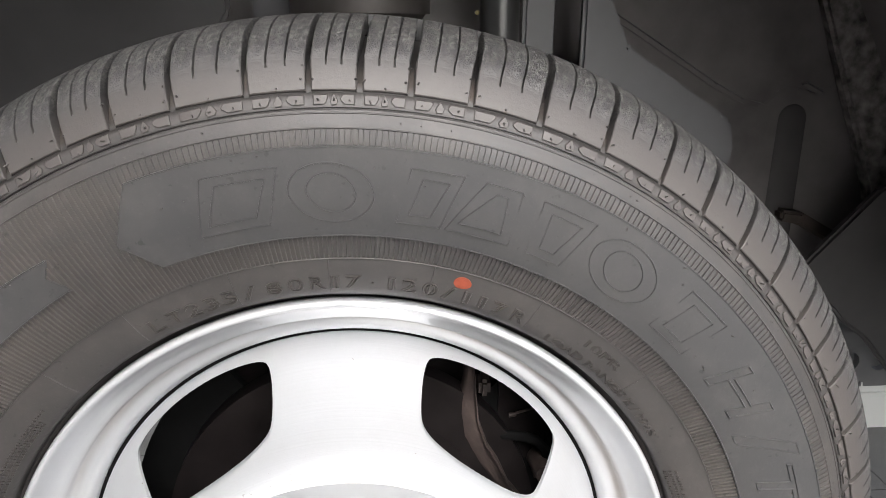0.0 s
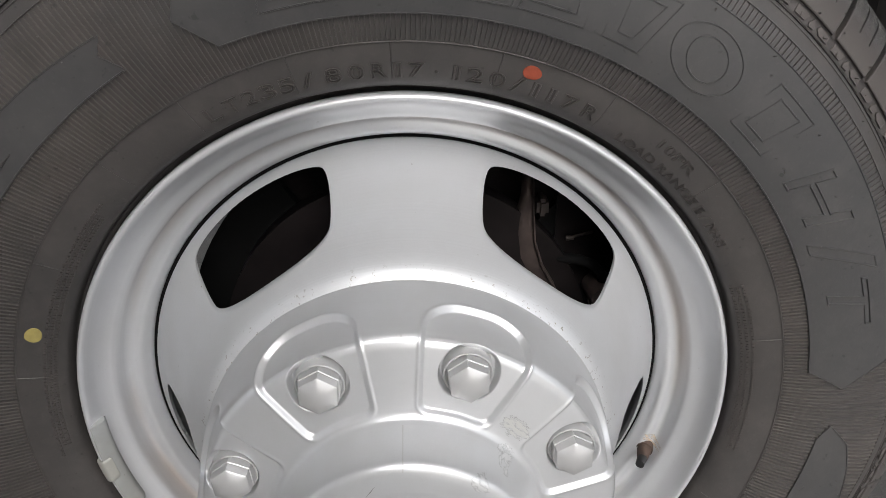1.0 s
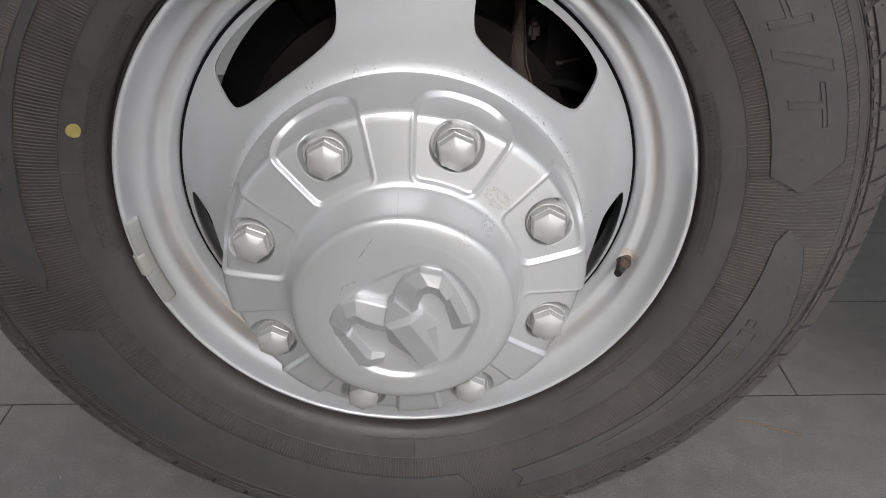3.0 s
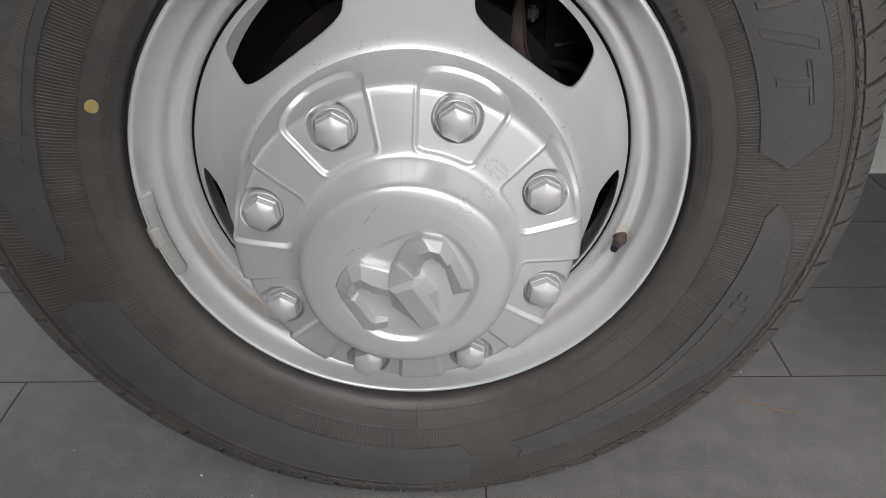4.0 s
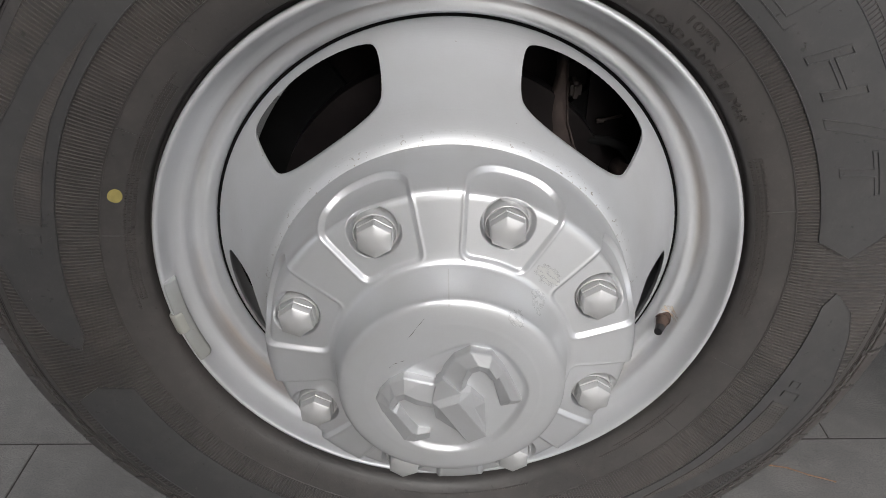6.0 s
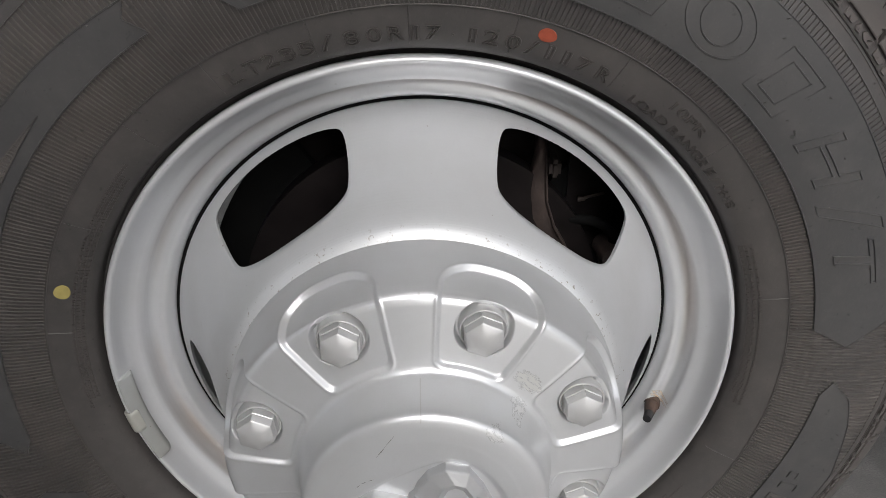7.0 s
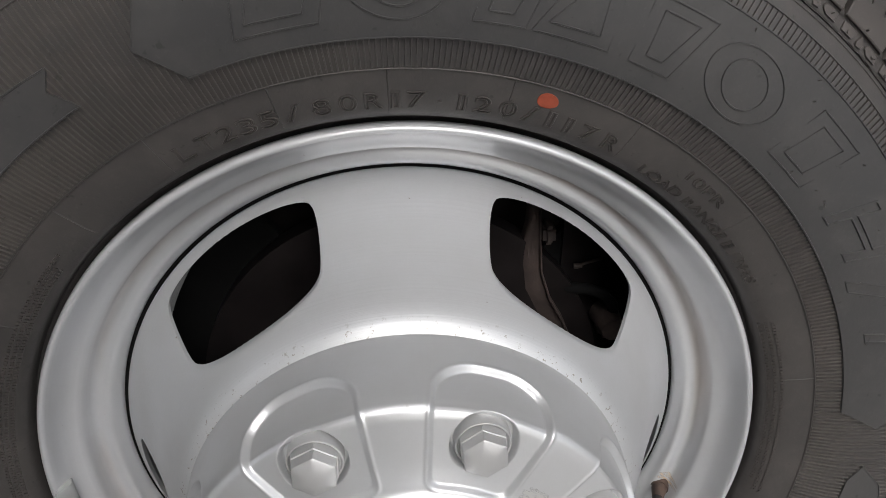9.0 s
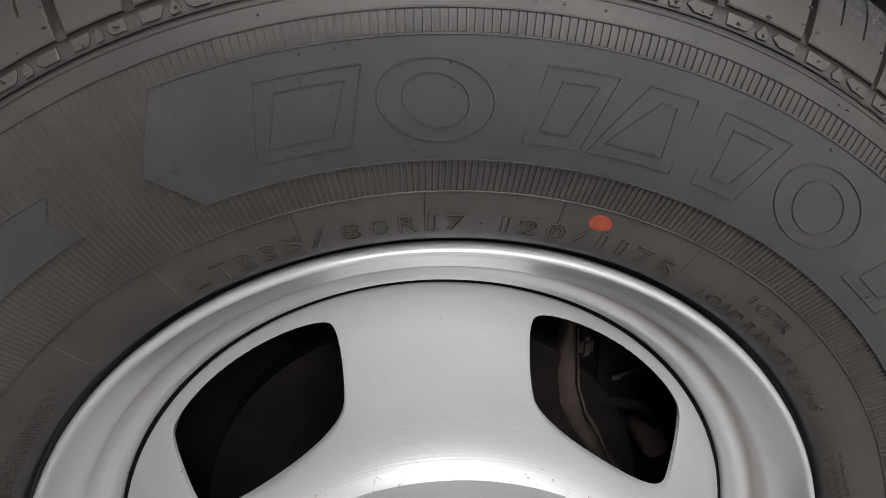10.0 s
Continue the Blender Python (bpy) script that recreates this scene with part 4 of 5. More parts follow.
badge_bar(tmp, [(-0.0093, 0.0114), (-0.0197, 0.0147), (-0.0305, 0.0181), (-0.0401, 0.0144), (-0.0462, 0.0066), (-0.0492, -0.0014), (-0.0456, -0.0140)],
          [(-0.0122, -0.0028), (-0.0230, 0.0018), (-0.0305, 0.0068), (-0.0366, 0.0044), (-0.0396, -0.0012), (-0.0408, -0.0066), (-0.0385, -0.0100)],
          [(-0.0098, -0.0130), (-0.0226, -0.0100), (-0.0308, -0.0050), (-0.0350, -0.0070), (-0.0372, -0.0105), (-0.0376, -0.0115), (-0.0352, -0.0115)], (-0.0440, -0.0446, -0.0448, -0.0446, -0.0442, -0.0436, -0.0425))
badge_bar(tmp, [(-0.0452, -0.0140), (-0.0442, -0.0166), (-0.0320, -0.0404), (-0.0255, -0.0423), (-0.0149, -0.0397)], [(-0.0388, -0.0120), (-0.0367, -0.0140), (-0.0262, -0.0310), (-0.0232, -0.0335), (-0.0143, -0.0330)],
          [(-0.0350, -0.0090), (-0.0338, -0.0106), (-0.0281, -0.0228), (-0.0223, -0.0310), (-0.0139, -0.0325)], (-0.0405, -0.0412, -0.0418, -0.0410, -0.0395))
# the middle: brow, long nose and its side facets
tips = dict(A=(-0.0099, -0.0448, 0.0147), B=(-0.0059, -0.0450, 0.0185), C=(0.0057, -0.0450, 0.0072), D=(0.0041, -0.0492, 0.0025), E=(-0.0081, -0.0490, -0.0019), F=(-0.0127, -0.0450, -0.0004),
            G=(0.0233, -0.0455, -0.0309), H=(0.0113, -0.0455, -0.0371), I=(0.0124, -0.0418, 0.0048), J=(0.0215, -0.0398, -0.0058), K=(0.0229, -0.0400, -0.0267), L=(0.0044, -0.0390, -0.0330), M=(-0.0104, -0.0390, -0.0200), N=(0.0150, -0.0440, -0.0075))
vert = {k: tmp.verts.new((x, y - MID, z + HUB)) for k, (x, y, z) in tips.items()}
for fan in ("ABC", "ACF", "CDEF", "EDGH", "CID", "DIN", "IJN", "DNG", "NJK", "NKG", "EHL", "ELM", "FEM"):
    tmp.faces.new([vert[k] for k in fan])
loop = "ABCIJKGHLMF"
base = {k: tmp.verts.new((tips[k][0], -0.0345 - MID, tips[k][2] + HUB)) for k in loop}
for p, q in zip(loop, loop[1:] + loop[0]):
    tmp.faces.new((vert[p], vert[q], base[q], base[p]))
bmesh.ops.recalc_face_normals(tmp, faces=tmp.faces)
edges = [e for e in tmp.edges if len(e.link_faces) == 2 and e.calc_face_angle() > 0.25]
bmesh.ops.bevel(tmp, geom=edges, offset=0.00025, segments=2, affect="EDGES")
part("badge", tmp, M_BADGE, cover, "faceted silver badge")

# nut caps
nut_me = {}


def nut(angle):
    """Domed six-sided cap on a round collar, along the axle."""
    bm = bmesh.new()
    rows = []
    n = 48

    def hexr(t, r, amount):
        k = (t % (math.pi / 3)) - math.pi / 6
        h = r * math.cos(math.pi / 6) / math.cos(k)
        return r * 0.93 * (1 - amount) + h * amount

    for r, y, am in ((0.0154, 0.0180, 0), (0.0154, 0.0036, 0), (0.0151, 0.0029, 0), (0.0146, 0.0027, 0), (0.0141, 0.0030, 0), (0.0138, 0.0048, 0.4), (0.0132, 0.0050, 1), (0.0131, -0.0006, 1), (0.0125, -0.0010, 1), (0.0121, -0.0066, 1), (0.0118, -0.0069, 1),
                     (0.0106, -0.0074, 0.85), (0.0092, -0.0080, 0.60), (0.0076, -0.0086, 0.30), (0.0058, -0.0091, 0.1), (0.0038, -0.0094, 0), (0.0016, -0.0096, 0)):
        rows.append([bm.verts.new((hexr(2 * math.pi * i / n, r, am) * math.cos(2 * math.pi * i / n), y, hexr(2 * math.pi * i / n, r, am) * math.sin(2 * math.pi * i / n))) for i in range(n)])
    for a, b in zip(rows, rows[1:]):
        for i in range(n):
            bm.faces.new((a[i], a[(i + 1) % n], b[(i + 1) % n], b[i]))
    bm.faces.new(rows[-1])
    if "me" not in nut_me:
        ob = part("nut_cap", bm, M_CAPS, cover, "domed silver hexagonal nut cap", True)
        sharpen(ob, 26)
        nut_me["me"] = ob.data
    else:
        bm.free()
        ob = put("nut_cap", nut_me["me"], None, cover, "domed silver hexagonal nut cap")
    R = NUT_R - 0.0018
    x, y, z = place(R, angle, 0)
    ob.matrix_basis = pose(x, y, z, 0, 30 + (angle * 7.3) % 14 - 7, 0)


for k in range(8):
    nut(NUT_A + 45 * k)

# clip-on balance weight
def arc_block(section, a0, a1, n=24):
    """A bent bar with the given (radius, depth) section; its ends are drawn in slightly."""
    bm = bmesh.new()
    cr = sum(p[0] for p in section) / len(section)
    cy = sum(p[1] for p in section) / len(section)
    rows = []
    stations = [(a0, 0.82), (a0 + 0.25, 0.95), (a0 + 0.5, 1.0)] + [(a0 + 0.5 + (a1 - a0 - 1.0) * i / n, 1.0) for i in range(1, n)] + [(a1 - 0.5, 1.0), (a1 - 0.25, 0.95), (a1, 0.82)]
    for a, k in stations:
        rows.append([bm.verts.new(place(cr + (r - cr) * k, a, cy + (y - cy) * k)) for r, y in section])
    m = len(section)
    for A, B in zip(rows, rows[1:]):
        for k in range(m):
            bm.faces.new((A[k], A[(k + 1) % m], B[(k + 1) % m], B[k]))
    bm.faces.new(rows[0][::-1])
    bm.faces.new(rows[-1])
    return bm


weight = part("balance_weight", arc_block([(0.2320, 0.1030), (0.2318, 0.0990), (0.2311, 0.0980), (0.2300, 0.0979), (0.2240, 0.1048), (0.2233, 0.1066), (0.2236, 0.1088), (0.2262, 0.1140)], 181.6, 202.0), M_WEIGHT, rim, "grey clip-on balance weight", True)
sharpen(weight, 35)
clip = arc_block([(0.2376, 0.1075), (0.2371, 0.1008), (0.2348, 0.0978), (0.2312, 0.0966), (0.2294, 0.0971), (0.2256, 0.1014), (0.2262, 0.1026), (0.2300, 0.0985), (0.2325, 0.0984), (0.2356, 0.1020), (0.2362, 0.1075)], 189.3, 194.2, 8)
sharpen(part("weight_clip", clip, M_CLIP, weight, "steel clip over the rim edge", True), 35)

# valve stem
bm = bmesh.new()
p0 = Vector(place(0.2100, 339.7, 0.1400))
p1 = Vector(place(0.2030, 339.0, 0.1240))
p2 = Vector(place(0.1990, 338.7, 0.1165))
tube(bm, p0, p0.lerp(p1, 0.35), 0.0075, 0.0068, 24, 2)
tube(bm, p0.lerp(p1, 0.3), p1, 0.0060, 0.0042, 24, 3)
valve = part("valve_stem", bm, M_VALVE, rim, "brown rubber valve stem", True)
sharpen(valve, 40)
bm = bmesh.new()
tube(bm, p1, p2, 0.0040, 0.0035, 20, 3)
sharpen(part("valve_cap", bm, M_BLACK, valve, "black valve cap", True), 40)

# ---- the truck round the wheel ----
truck = new("pickup_truck")
truck.location = (0, 0.6, 0)
tagged(truck, "grey pickup truck body and dark wheel well above the wheel", "truck")


def tpart(name, bm, material, label="", smooth=False, angle=35):
    for vt in bm.verts:
        vt.co.y -= 0.6
    ob = part(name, bm, material, truck, label, smooth)
    return sharpen(ob, angle) if smooth else ob


def sheet(outline, y0, y1, bevel=0.004):
    bm = bmesh.new()
    A = [bm.verts.new((x, y0, z)) for x, z in outline]
    B = [bm.verts.new((x, y1, z)) for x, z in outline]
    bm.faces.new(A)
    bm.faces.new(B[::-1])
    for i in range(len(outline)):
        j = (i + 1) % len(outline)
        bm.faces.new((A[i], A[j], B[j], B[i]))
    bmesh.ops.recalc_face_normals(bm, faces=bm.faces)
    bmesh.ops.bevel(bm, geom=list(bm.edges), offset=bevel, segments=2, affect="EDGES")
    return bm


# brake behind the wheel
bm = bmesh.new()
tube(bm, (0, 0.185, HUB), (0, 0.205, HUB), 0.150, 0.150, 96)
tube(bm, (0, 0.135, HUB), (0, 0.186, HUB), 0.095, 0.11, 64)
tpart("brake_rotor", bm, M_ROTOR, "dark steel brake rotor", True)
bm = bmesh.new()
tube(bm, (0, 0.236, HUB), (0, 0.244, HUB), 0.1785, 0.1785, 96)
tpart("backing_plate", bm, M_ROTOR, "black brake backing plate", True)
# added black sheet behind the hand holes, so that they look dark
bm = bmesh.new()
rows = []
for i in range(71):
    a = radians(125 + 280 * i / 70)
    lip = float(np.interp(math.degrees(a), [170, 184, 357, 364], [0.203, 0.176, 0.176, 0.186]))
    rim_r = float(np.interp(math.degrees(a), [168, 184], [0.1812, 0.1950]))
    rows.append([bm.verts.new((r * math.cos(a), y, r * math.sin(a) + HUB)) for r, y in ((0.120, 0.206), (rim_r - 0.0070, 0.206), (rim_r - 0.0025, lip), (rim_r, lip), (rim_r, 0.216), (0.120, 0.216))])
for A, B in zip(rows, rows[1:]):
    for k in range(6):
        bm.faces.new((A[k], A[(k + 1) % 6], B[(k + 1) % 6], B[k]))
bm.faces.new(rows[0][::-1])
bm.faces.new(rows[-1])
tpart("hole_blind", bm, M_GAP, "black sheet added to keep the hand holes dark", True)
# curved cast bracket with a thin lip along its outer edge
inner_edge = [(0.0900, 0.5480), (0.0895, 0.5258), (0.0872, 0.5142), (0.0847, 0.4952), (0.0869, 0.4752), (0.0991, 0.4513), (0.1108, 0.4333), (0.1230, 0.4180)]
outer_edge = [(0.0960, 0.5480), (0.0969, 0.5290), (0.0983, 0.5137), (0.1004, 0.4919), (0.1082, 0.4689), (0.1177, 0.4528), (0.1265, 0.4323), (0.1370, 0.4180)]
bm = bmesh.new()
rows = []
for i in range(43):
    s0 = i / 6.0
    spots = []
    for edge in (inner_edge, outer_edge):
        spots.append((float(np.interp(s0, range(8), [q[0] for q in edge])), float(np.interp(s0, range(8), [q[1] for q in edge]))))
    (ix, iz), (ox, oz) = spots
    lump = 0.0012 * noise.noise((s0 * 1.7, 0.3, 0.0))
    ring = []
    for f, y in ((0.0, 0.196), (0.03, 0.1865), (0.30, 0.1830 + lump), (0.62, 0.1815 - lump), (0.86, 0.1800), (0.90, 0.1760), (0.97, 0.1755), (1.0, 0.1780), (1.0, 0.196)):
        ring.append(bm.verts.new((ix + (ox - ix) * f, y, iz + (oz - iz) * f)))
    rows.append(ring)
for A, B in zip(rows, rows[1:]):
    for k in range(9):
        bm.faces.new((A[k], A[(k + 1) % 9], B[(k + 1) % 9], B[k]))
bm.faces.new(rows[0][::-1])
bm.faces.new(rows[-1])
tpart("caliper_bracket", bm, M_RUST, "rusty cast caliper bracket", True)
bm = bmesh.new()
box(bm, 0.1010, 0.1105, 0.184, 0.205, 0.5090, 0.5235, 0.003)
tpart("bracket_boss", bm, M_RUST, "rusty boss of the bracket", True)
bm = bmesh.new()
hose = [Vector(q) for q in ((0.112, 0.192, 0.474), (0.1227, 0.188, 0.4722), (0.1381, 0.186, 0.4712), (0.1495, 0.186, 0.4664), (0.1584, 0.188, 0.4556), (0.1610, 0.192, 0.4420), (0.1600, 0.198, 0.4280))]
rows = []
for i in range(37):
    p = Vector([float(np.interp(i / 6.0, range(7), [q[k] for q in hose])) for k in range(3)])
    ahead = Vector([float(np.interp(min(i / 6.0 + 0.5, 6.0), range(7), [q[k] for q in hose])) for k in range(3)])
    behind = Vector([float(np.interp(max(i / 6.0 - 0.5, 0.0), range(7), [q[k] for q in hose])) for k in range(3)])
    run = (ahead - behind).normalized()
    u = run.cross(Vector((0, 1, 0))).normalized()
    v = run.cross(u)
    rows.append([bm.verts.new(p + 0.0042 * (u * math.cos(radians(30 * k)) + v * math.sin(radians(30 * k)))) for k in range(12)])
for A, B in zip(rows, rows[1:]):
    for k in range(12):
        bm.faces.new((A[k], A[(k + 1) % 12], B[(k + 1) % 12], B[k]))
bm.faces.new(rows[0][::-1])
bm.faces.new(rows[-1])
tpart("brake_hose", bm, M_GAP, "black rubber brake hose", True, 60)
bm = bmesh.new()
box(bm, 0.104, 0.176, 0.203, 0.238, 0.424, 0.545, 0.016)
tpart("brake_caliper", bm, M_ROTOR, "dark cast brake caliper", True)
bm = bmesh.new()
tube(bm, (0.157, 0.176, 0.440), (0.157, 0.204, 0.440), 0.0085, 0.0115, 20)
box(bm, 0.150, 0.166, 0.186, 0.205, 0.424, 0.438, 0.004)
tpart("caliper_ear", bm, M_RUST, "rusty caliper mounting ear", True)
bm = bmesh.new()
tube(bm, (0.1275, 0.194, 0.4866), (0.1335, 0.194, 0.4870), 0.0022, 0.0016, 16)
tube(bm, (0.1335, 0.196, 0.4870), (0.150, 0.200, 0.4890), 0.0012, 0.0012, 10)
tpart("caliper_pin", bm, M_RUST, "dark rusty caliper pin", True)
# added black sheet, hides the bright background behind the right hand hole
bm = sheet([(0.10, 0.10), (0.57, 0.10), (0.57, 0.40), (0.44, 0.50), (0.40, 0.54), (0.10, 0.54)], 0.52, 0.56, 0.008)
tpart("view_blocker", bm, M_BLACK, "black sheet added to block the view through the wheel")
bm = bmesh.new()
tube(bm, (0, 0.19, HUB), (0, 0.62, HUB - 0.02), 0.060, 0.055, 32)
tpart("axle", bm, M_STEEL, "dark steel axle", True)


# wheel well
def arch(y0, y1, R, a0, a1, wall, n=60):
    bm = bmesh.new()
    rows = []
    for i in range(n + 1):
        a = radians(a0 + (a1 - a0) * i / n)
        rows.append([bm.verts.new((r * math.cos(a), y, r * math.sin(a) + HUB + 0.03)) for r, y in ((R, y0), (R, y1), (R + wall, y1), (R + wall, y0))])
    for A, B in zip(rows, rows[1:]):
        for k in range(4):
            bm.faces.new((A[k], A[(k + 1) % 4], B[(k + 1) % 4], B[k]))
    bm.faces.new(rows[0][::-1])
    bm.faces.new(rows[-1])
    return bm


tpart("fender_liner", arch(0.05, 0.62, 0.72, 4, 176, 0.006), M_LINER, "dark plastic fender liner", True)
bm = bmesh.new()
tube(bm, (0.552, 0.568, 0.455), (0.552, 0.568, 0.675), 0.022, 0.020, 28, 4)
bmesh.ops.create_uvsphere(bm, u_segments=24, v_segments=12, radius=0.020, matrix=Matrix.Translation((0.552, 0.568, 0.675)))
for vt in bm.verts:
    vt.co.y = 0.572 + (vt.co.y - 0.568) * 0.30
tpart("liner_rib", bm, M_RIB, "rounded upright rib of the liner", True, 50)
bm = sheet([(0.553, 0.96), (0.553, 0.83), (0.590, 0.745), (0.640, 0.63), (0.660, 0.58), (0.679, 0.49), (0.72, 0.43), (0.90, 0.40), (0.90, 0.96)], 0.548, 0.571, 0.005)
tpart("liner_flange", bm, M_RUSTYLINER, "rust-speckled dark flange of the wheel well", True)
bm = sheet([(0.24, 0.96), (0.24, 0.83), (0.30, 0.80), (0.44, 0.715), (0.475, 0.697), (0.505, 0.690), (0.525, 0.708), (0.555, 0.716), (0.580, 0.705), (0.600, 0.715), (0.553, 0.83), (0.553, 0.96)], 0.556, 0.571, 0.006)
tpart("liner_step", bm, M_LINER, "raised upper part of the liner", True)
bm = sheet([(0.545, 0.560), (0.575, 0.556), (0.640, 0.520), (0.700, 0.505), (0.700, 0.490), (0.635, 0.503), (0.570, 0.540), (0.545, 0.545)], 0.548, 0.570, 0.004)
tpart("liner_ledge", bm, M_LEDGE, "brown dusty ledge of the liner", True)
bm = sheet([(0.540, 0.485), (0.575, 0.462), (0.603, 0.441), (0.618, 0.424), (0.656, 0.396), (0.693, 0.354), (0.730, 0.310), (0.860, 0.260), (0.860, 0.600), (0.640, 0.600)], 0.498, 0.512, 0.004)
tpart("liner_lip", bm, M_RIB, "black lower lip of the wheel well", True)
# inner wall of the well, with a lower edge that rises to the front
bm = bmesh.new()
back = [(-0.70, 0.55), (-0.70, 1.05), (0.90, 1.05), (0.90, 0.47), (0.62, 0.465), (0.50, 0.44), (0.30, 0.42)]
fr = [bm.verts.new((x, 0.57, z)) for x, z in back]
bk = [bm.verts.new((x, 0.585, z)) for x, z in back]
bm.faces.new(fr)
bm.faces.new(bk[::-1])
for i in range(len(back)):
    j = (i + 1) % len(back)
    bm.faces.new((fr[i], fr[j], bk[j], bk[i]))
tpart("inner_wall", bm, M_LINER, "dark dusty inner wall of the wheel well")


tpart("front_panel", sheet([(-0.62, 0.58), (-0.62, 1.0), (-0.118, 1.0), (-0.118, 0.80), (-0.135, 0.775), (-0.16, 0.76), (-0.16, 0.58)], 0.44, 0.452), M_DARKPANEL, "plain dark grey metal panel")
tpart("middle_panel", sheet([(-0.105, 0.55), (-0.105, 1.0), (-0.055, 1.0), (-0.055, 0.55)], 0.50, 0.51), M_GREYPANEL, "plain grey metal panel")
tpart("side_panel", sheet([(0.238, 0.35), (0.238, 0.86), (0.262, 0.86), (0.268, 0.815), (0.274, 0.803), (0.290, 0.768), (0.402, 0.697), (0.411, 0.690), (0.418, 0.655), (0.395, 0.60), (0.36, 0.35)], 0.445, 0.46), M_GREYPANEL, "grey metal panel with a slanted edge")
tpart("side_panel", sheet([(0.180, 0.35), (0.180, 1.0), (0.214, 1.0), (0.214, 0.35)], 0.47, 0.48), M_GREYPANEL, "narrow grey metal panel")
bm = bmesh.new()
tube(bm, (0.010, 0.45, 0.800), (0.010, 0.45, 0.98), 0.070, 0.074, 48, 2)
tube(bm, (0.010, 0.45, 0.792), (0.010, 0.45, 0.803), 0.060, 0.068, 48)
tpart("spring_seat", bm, M_STEEL, "dark steel spring seat", True)
bm = bmesh.new()
turns, n, w = 4.0, 120, 0.0075
pts = [Vector((0.010 + 0.055 * math.cos(2 * math.pi * turns * i / n), 0.45 + 0.055 * math.sin(2 * math.pi * turns * i / n), 0.48 + 0.31 * i / n)) for i in range(n + 1)]
for p, q in zip(pts, pts[1:]):
    tube(bm, p, q + (q - p) * 0.15, w, w, 8)
tpart("coil_spring", bm, M_BLACK, "black coil spring", True, 60)
bm = bmesh.new()
tube(bm, (0.150, 0.45, 0.40), (0.152, 0.45, 1.0), 0.0205, 0.0205, 40)
tube(bm, (0.150, 0.45, 0.40), (0.151, 0.45, 0.55), 0.026, 0.026, 40)
tpart("shock_absorber", bm, M_SHOCK, "grey painted shock absorber tube", True)
bm = bmesh.new()
tube(bm, (0.1275, 0.4445, 0.8015), (0.1275, 0.4415, 0.8015), 0.0022, 0.0022, 12)
tpart("paint_mark", bm, M_YELLOW, "yellow paint mark")
# frame rail with round holes, seen past the tyre
bm = bmesh.new()
z0, z1 = 0.274, 0.364
holes = [0.710, 0.757, 0.97, 1.15, 1.40]
xs = [0.40]
for h in holes:
    xs += [h - 0.022, h + 0.022]
xs.append(1.8)
for x0, x1 in zip(xs[::2], xs[1::2]):
    box(bm, x0, x1, 0.592, 0.604, z0, z1)
for h in holes:
    n = 32
    ring_f, ring_b, out_f, out_b = [], [], [], []
    for i in range(n):
        t = 2 * math.pi * i / n
        cx, cz = math.cos(t), math.sin(t)
        kx, kz = (0.022 / max(abs(cx), 1e-6), 0.045 / max(abs(cz), 1e-6))
        k = min(kx, kz)
        for ring, rad, y in ((ring_f, 0.0150, 0.592), (ring_b, 0.0150, 0.604), (out_f, k, 0.592), (out_b, k, 0.604)):
            ring.append(bm.verts.new((h + rad * cx, y, 0.315 + rad * cz + (0.004 if rad == k else 0))))
    for i in range(n):
        j = (i + 1) % n
        bm.faces.new((ring_f[i], ring_f[j], out_f[j], out_f[i]))
        bm.faces.new((ring_b[i], out_b[i], out_b[j], ring_b[j]))
        bm.faces.new((ring_f[i], ring_b[i], ring_b[j], ring_f[j]))
box(bm, 0.40, 1.8, 0.645, 0.65, z0, z1)
tpart("frame_rail", bm, M_FRAME, "dark frame rail with round holes")

# body panel with the wheel arch, bonnet and underside, all unseen: they block light
bm = bmesh.new()
n = 48
ina, outa = [], []
for i in range(n + 1):
    a = radians(7 + 166 * i / n)
    r = 0.585
    ina.append((r * math.cos(a), r * math.sin(a) + HUB + 0.03))
    k = min(1.6 / max(abs(math.cos(a)), 1e-6), (0.75 if math.sin(a) > 0 else 0.10) / max(abs(math.sin(a)), 1e-6))
    outa.append((k * math.cos(a), k * math.sin(a) + HUB + 0.03))
rows = []
for (x0, z0), (x1, z1) in zip(ina, outa):
    rows.append([bm.verts.new(p) for p in ((x0, 0.05, z0), (x0, 0.0, z0), (x1, 0.0, z1), (x1, 0.05, z1))])
for A, B in zip(rows, rows[1:]):
    for k in range(4):
        bm.faces.new((A[k], A[(k + 1) % 4], B[(k + 1) % 4], B[k]))
bm.faces.new(rows[0][::-1])
bm.faces.new(rows[-1])
tpart("fender", bm, M_BODY, "grey painted fender with a round wheel arch")
# unseen sill, added to keep light off the floor under the truck
bm = bmesh.new()
box(bm, 0.60, 1.6, 0.0, 0.06, 0.27, 0.62, 0.02)
tpart("sill_blocker", bm, M_BODY, "unseen lower body panel added to shade the floor")
bm = bmesh.new()
box(bm, -1.6, 1.6, 0.0, 0.64, 1.16, 1.20, 0.01)
tpart("bonnet", bm, M_BODY, "grey painted bonnet")
# thin dark slab, added to stop light entering behind the wheel well
bm = bmesh.new()
box(bm, -1.5, 1.55, 0.66, 0.70, 0.56, 1.0)
tpart("underbody", bm, M_BLACK, "dark slab added to block light from behind")

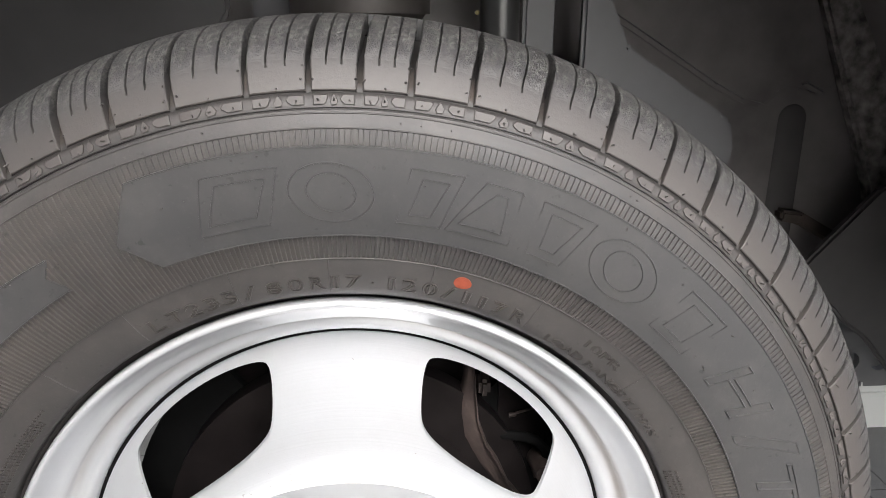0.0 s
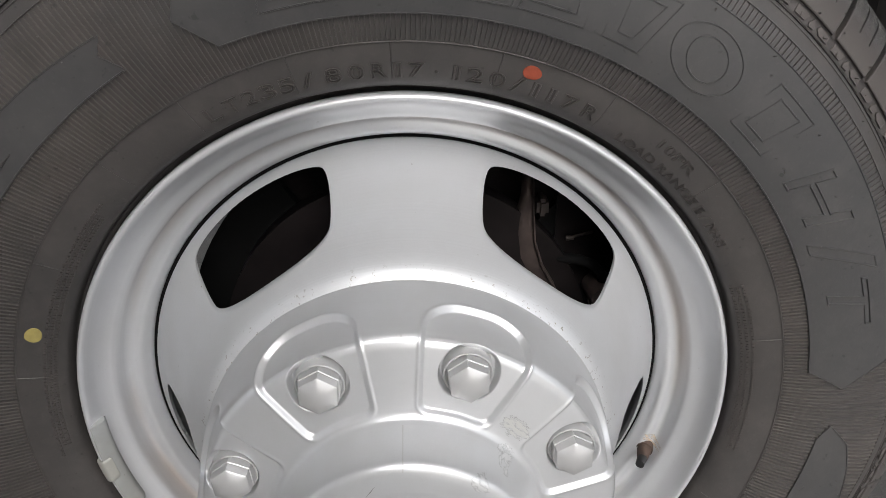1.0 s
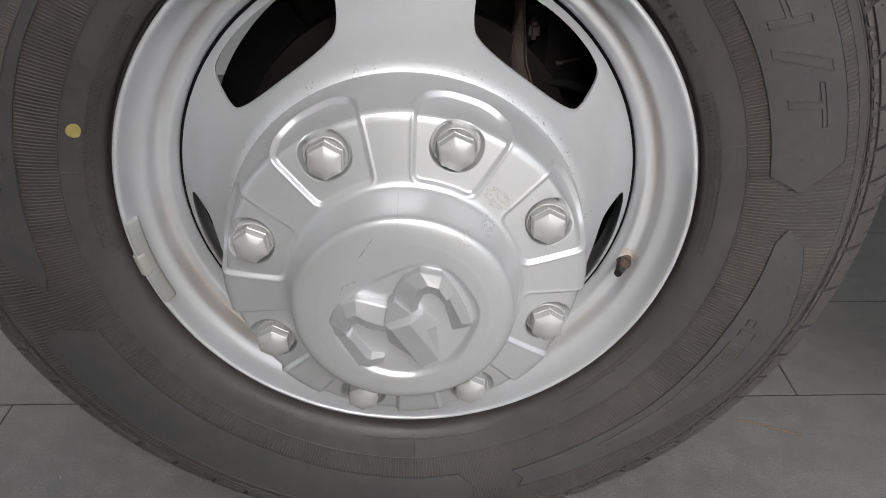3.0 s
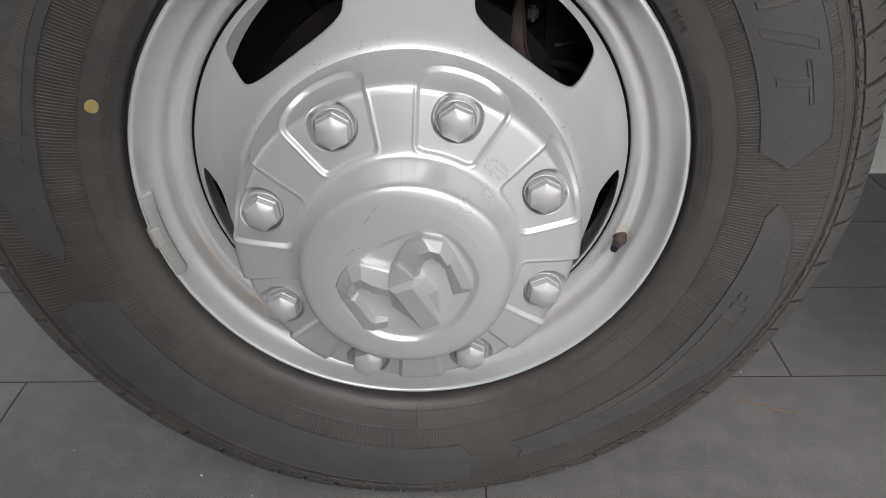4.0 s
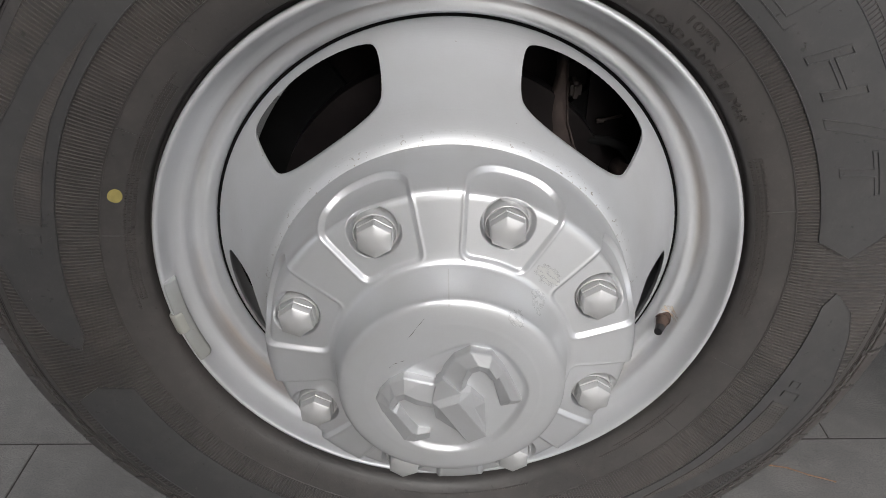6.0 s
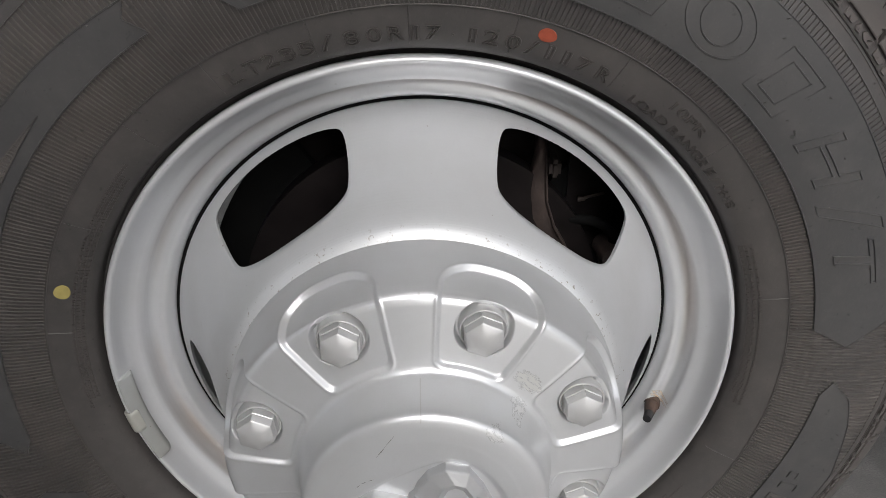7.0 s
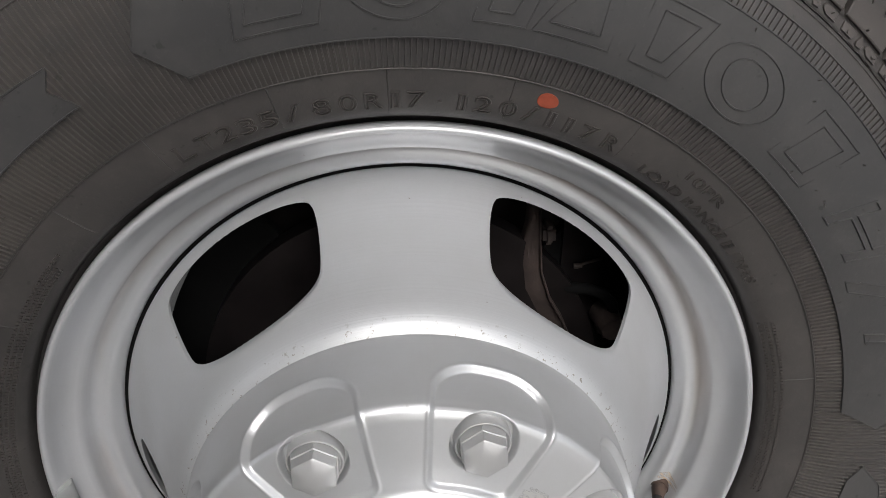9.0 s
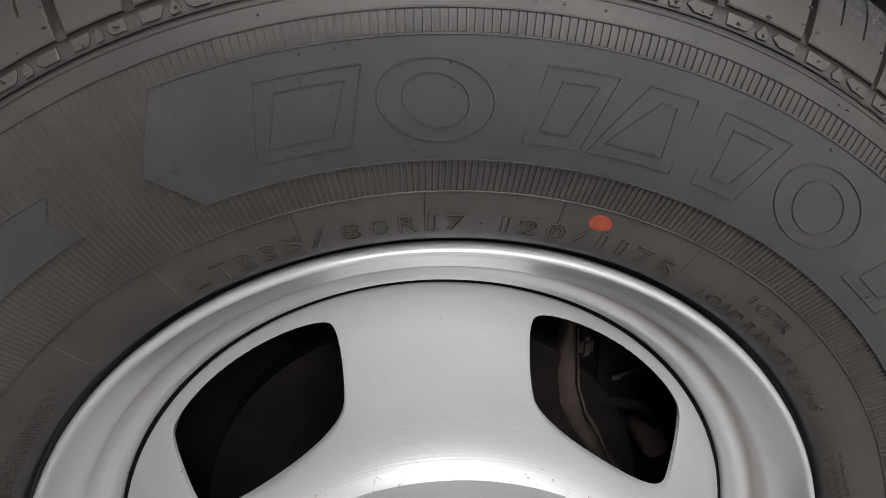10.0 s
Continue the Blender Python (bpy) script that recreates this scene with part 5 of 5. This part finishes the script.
# light wall beyond the truck
bm = bmesh.new()
side = [(0.905, -0.002), (0.905, 0.079), (0.909, 0.081), (0.905, 0.083), (0.905, 0.123), (0.909, 0.125), (0.905, 0.127), (0.905, 0.46), (1.0, 0.46), (1.0, -0.002)]
ends = [[bm.verts.new((x, y, z)) for y, z in side] for x in (0.55, 4.0)]
bm.faces.new(ends[0])
bm.faces.new(ends[1][::-1])
for i in range(len(side)):
    j = (i + 1) % len(side)
    bm.faces.new((ends[0][i], ends[0][j], ends[1][j], ends[1][i]))
tagged(part("wall_low", bm, M_WALL), "low light grey boarded wall behind the truck", "wall", kind="structure")

# unseen wall, added so that a bright sliver shows through the left hand hole
bm = bmesh.new()
box(bm, -4.0, 0.42, 1.60, 1.70, -0.002, 2.4)
tagged(part("bright_backdrop", bm, M_WALL), "unseen light grey wall added as a bright backdrop", "wall", kind="structure")

# unseen roof slab, added to cut overhead sky and give reflections an edge
bm = bmesh.new()
box(bm, -4.5, 4.5, -1.1, 0.75, 2.9, 3.05)
tagged(part("sky_blocker", bm, M_WALL), "light grey roof slab added to block overhead sky", "roof", kind="structure")

# unseen dark walls, added to block light from the left and front
bm = bmesh.new()
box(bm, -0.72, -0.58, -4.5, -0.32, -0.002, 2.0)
tagged(part("side_blocker", bm, M_DIMWALL), "dark grey wall added to block light from the left", "wall", kind="structure")

bm = bmesh.new()
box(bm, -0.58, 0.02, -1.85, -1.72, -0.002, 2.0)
tagged(part("front_blocker", bm, M_DIMWALL), "dark grey wall added to block light from the front", "wall", kind="structure")

# ---- small things on the floor ----
bm = bmesh.new()
pts = [Vector((0.409, 0.246, 0.002)), Vector((0.430, 0.240, 0.0035)), Vector((0.452, 0.229, 0.003)), Vector((0.466, 0.225, 0.002)), Vector((0.481, 0.2195, 0.0015))]
for i, (p, q) in enumerate(zip(pts, pts[1:])):
    tube(bm, p, q, 0.0010 - 0.0001 * i, 0.0007, 8)
    tube(bm, q - Vector((0.001, 0, 0)), q + Vector((0.001, 0, 0.0003)), 0.0012, 0.0010, 8)
tagged(part("dry_twig", bm, M_NEEDLE), "thin dry brown plant stem lying on the tiles", "twig")
for x, y, s in ((-0.255, 0.129, 0.0018), (-0.19, 0.10, 0.001), (0.44, 0.30, 0.0012), (-0.42, 0.17, 0.001)):
    bm = bmesh.new()
    bmesh.ops.create_icosphere(bm, subdivisions=1, radius=s)
    for vt in bm.verts:
        vt.co *= random.uniform(0.7, 1.2)
        vt.co += Vector((x, y, s * 0.7))
    tagged(part("crumb", bm, M_SPECK), "tiny white crumb on the floor tiles", "crumb", "crumbs on the floor")
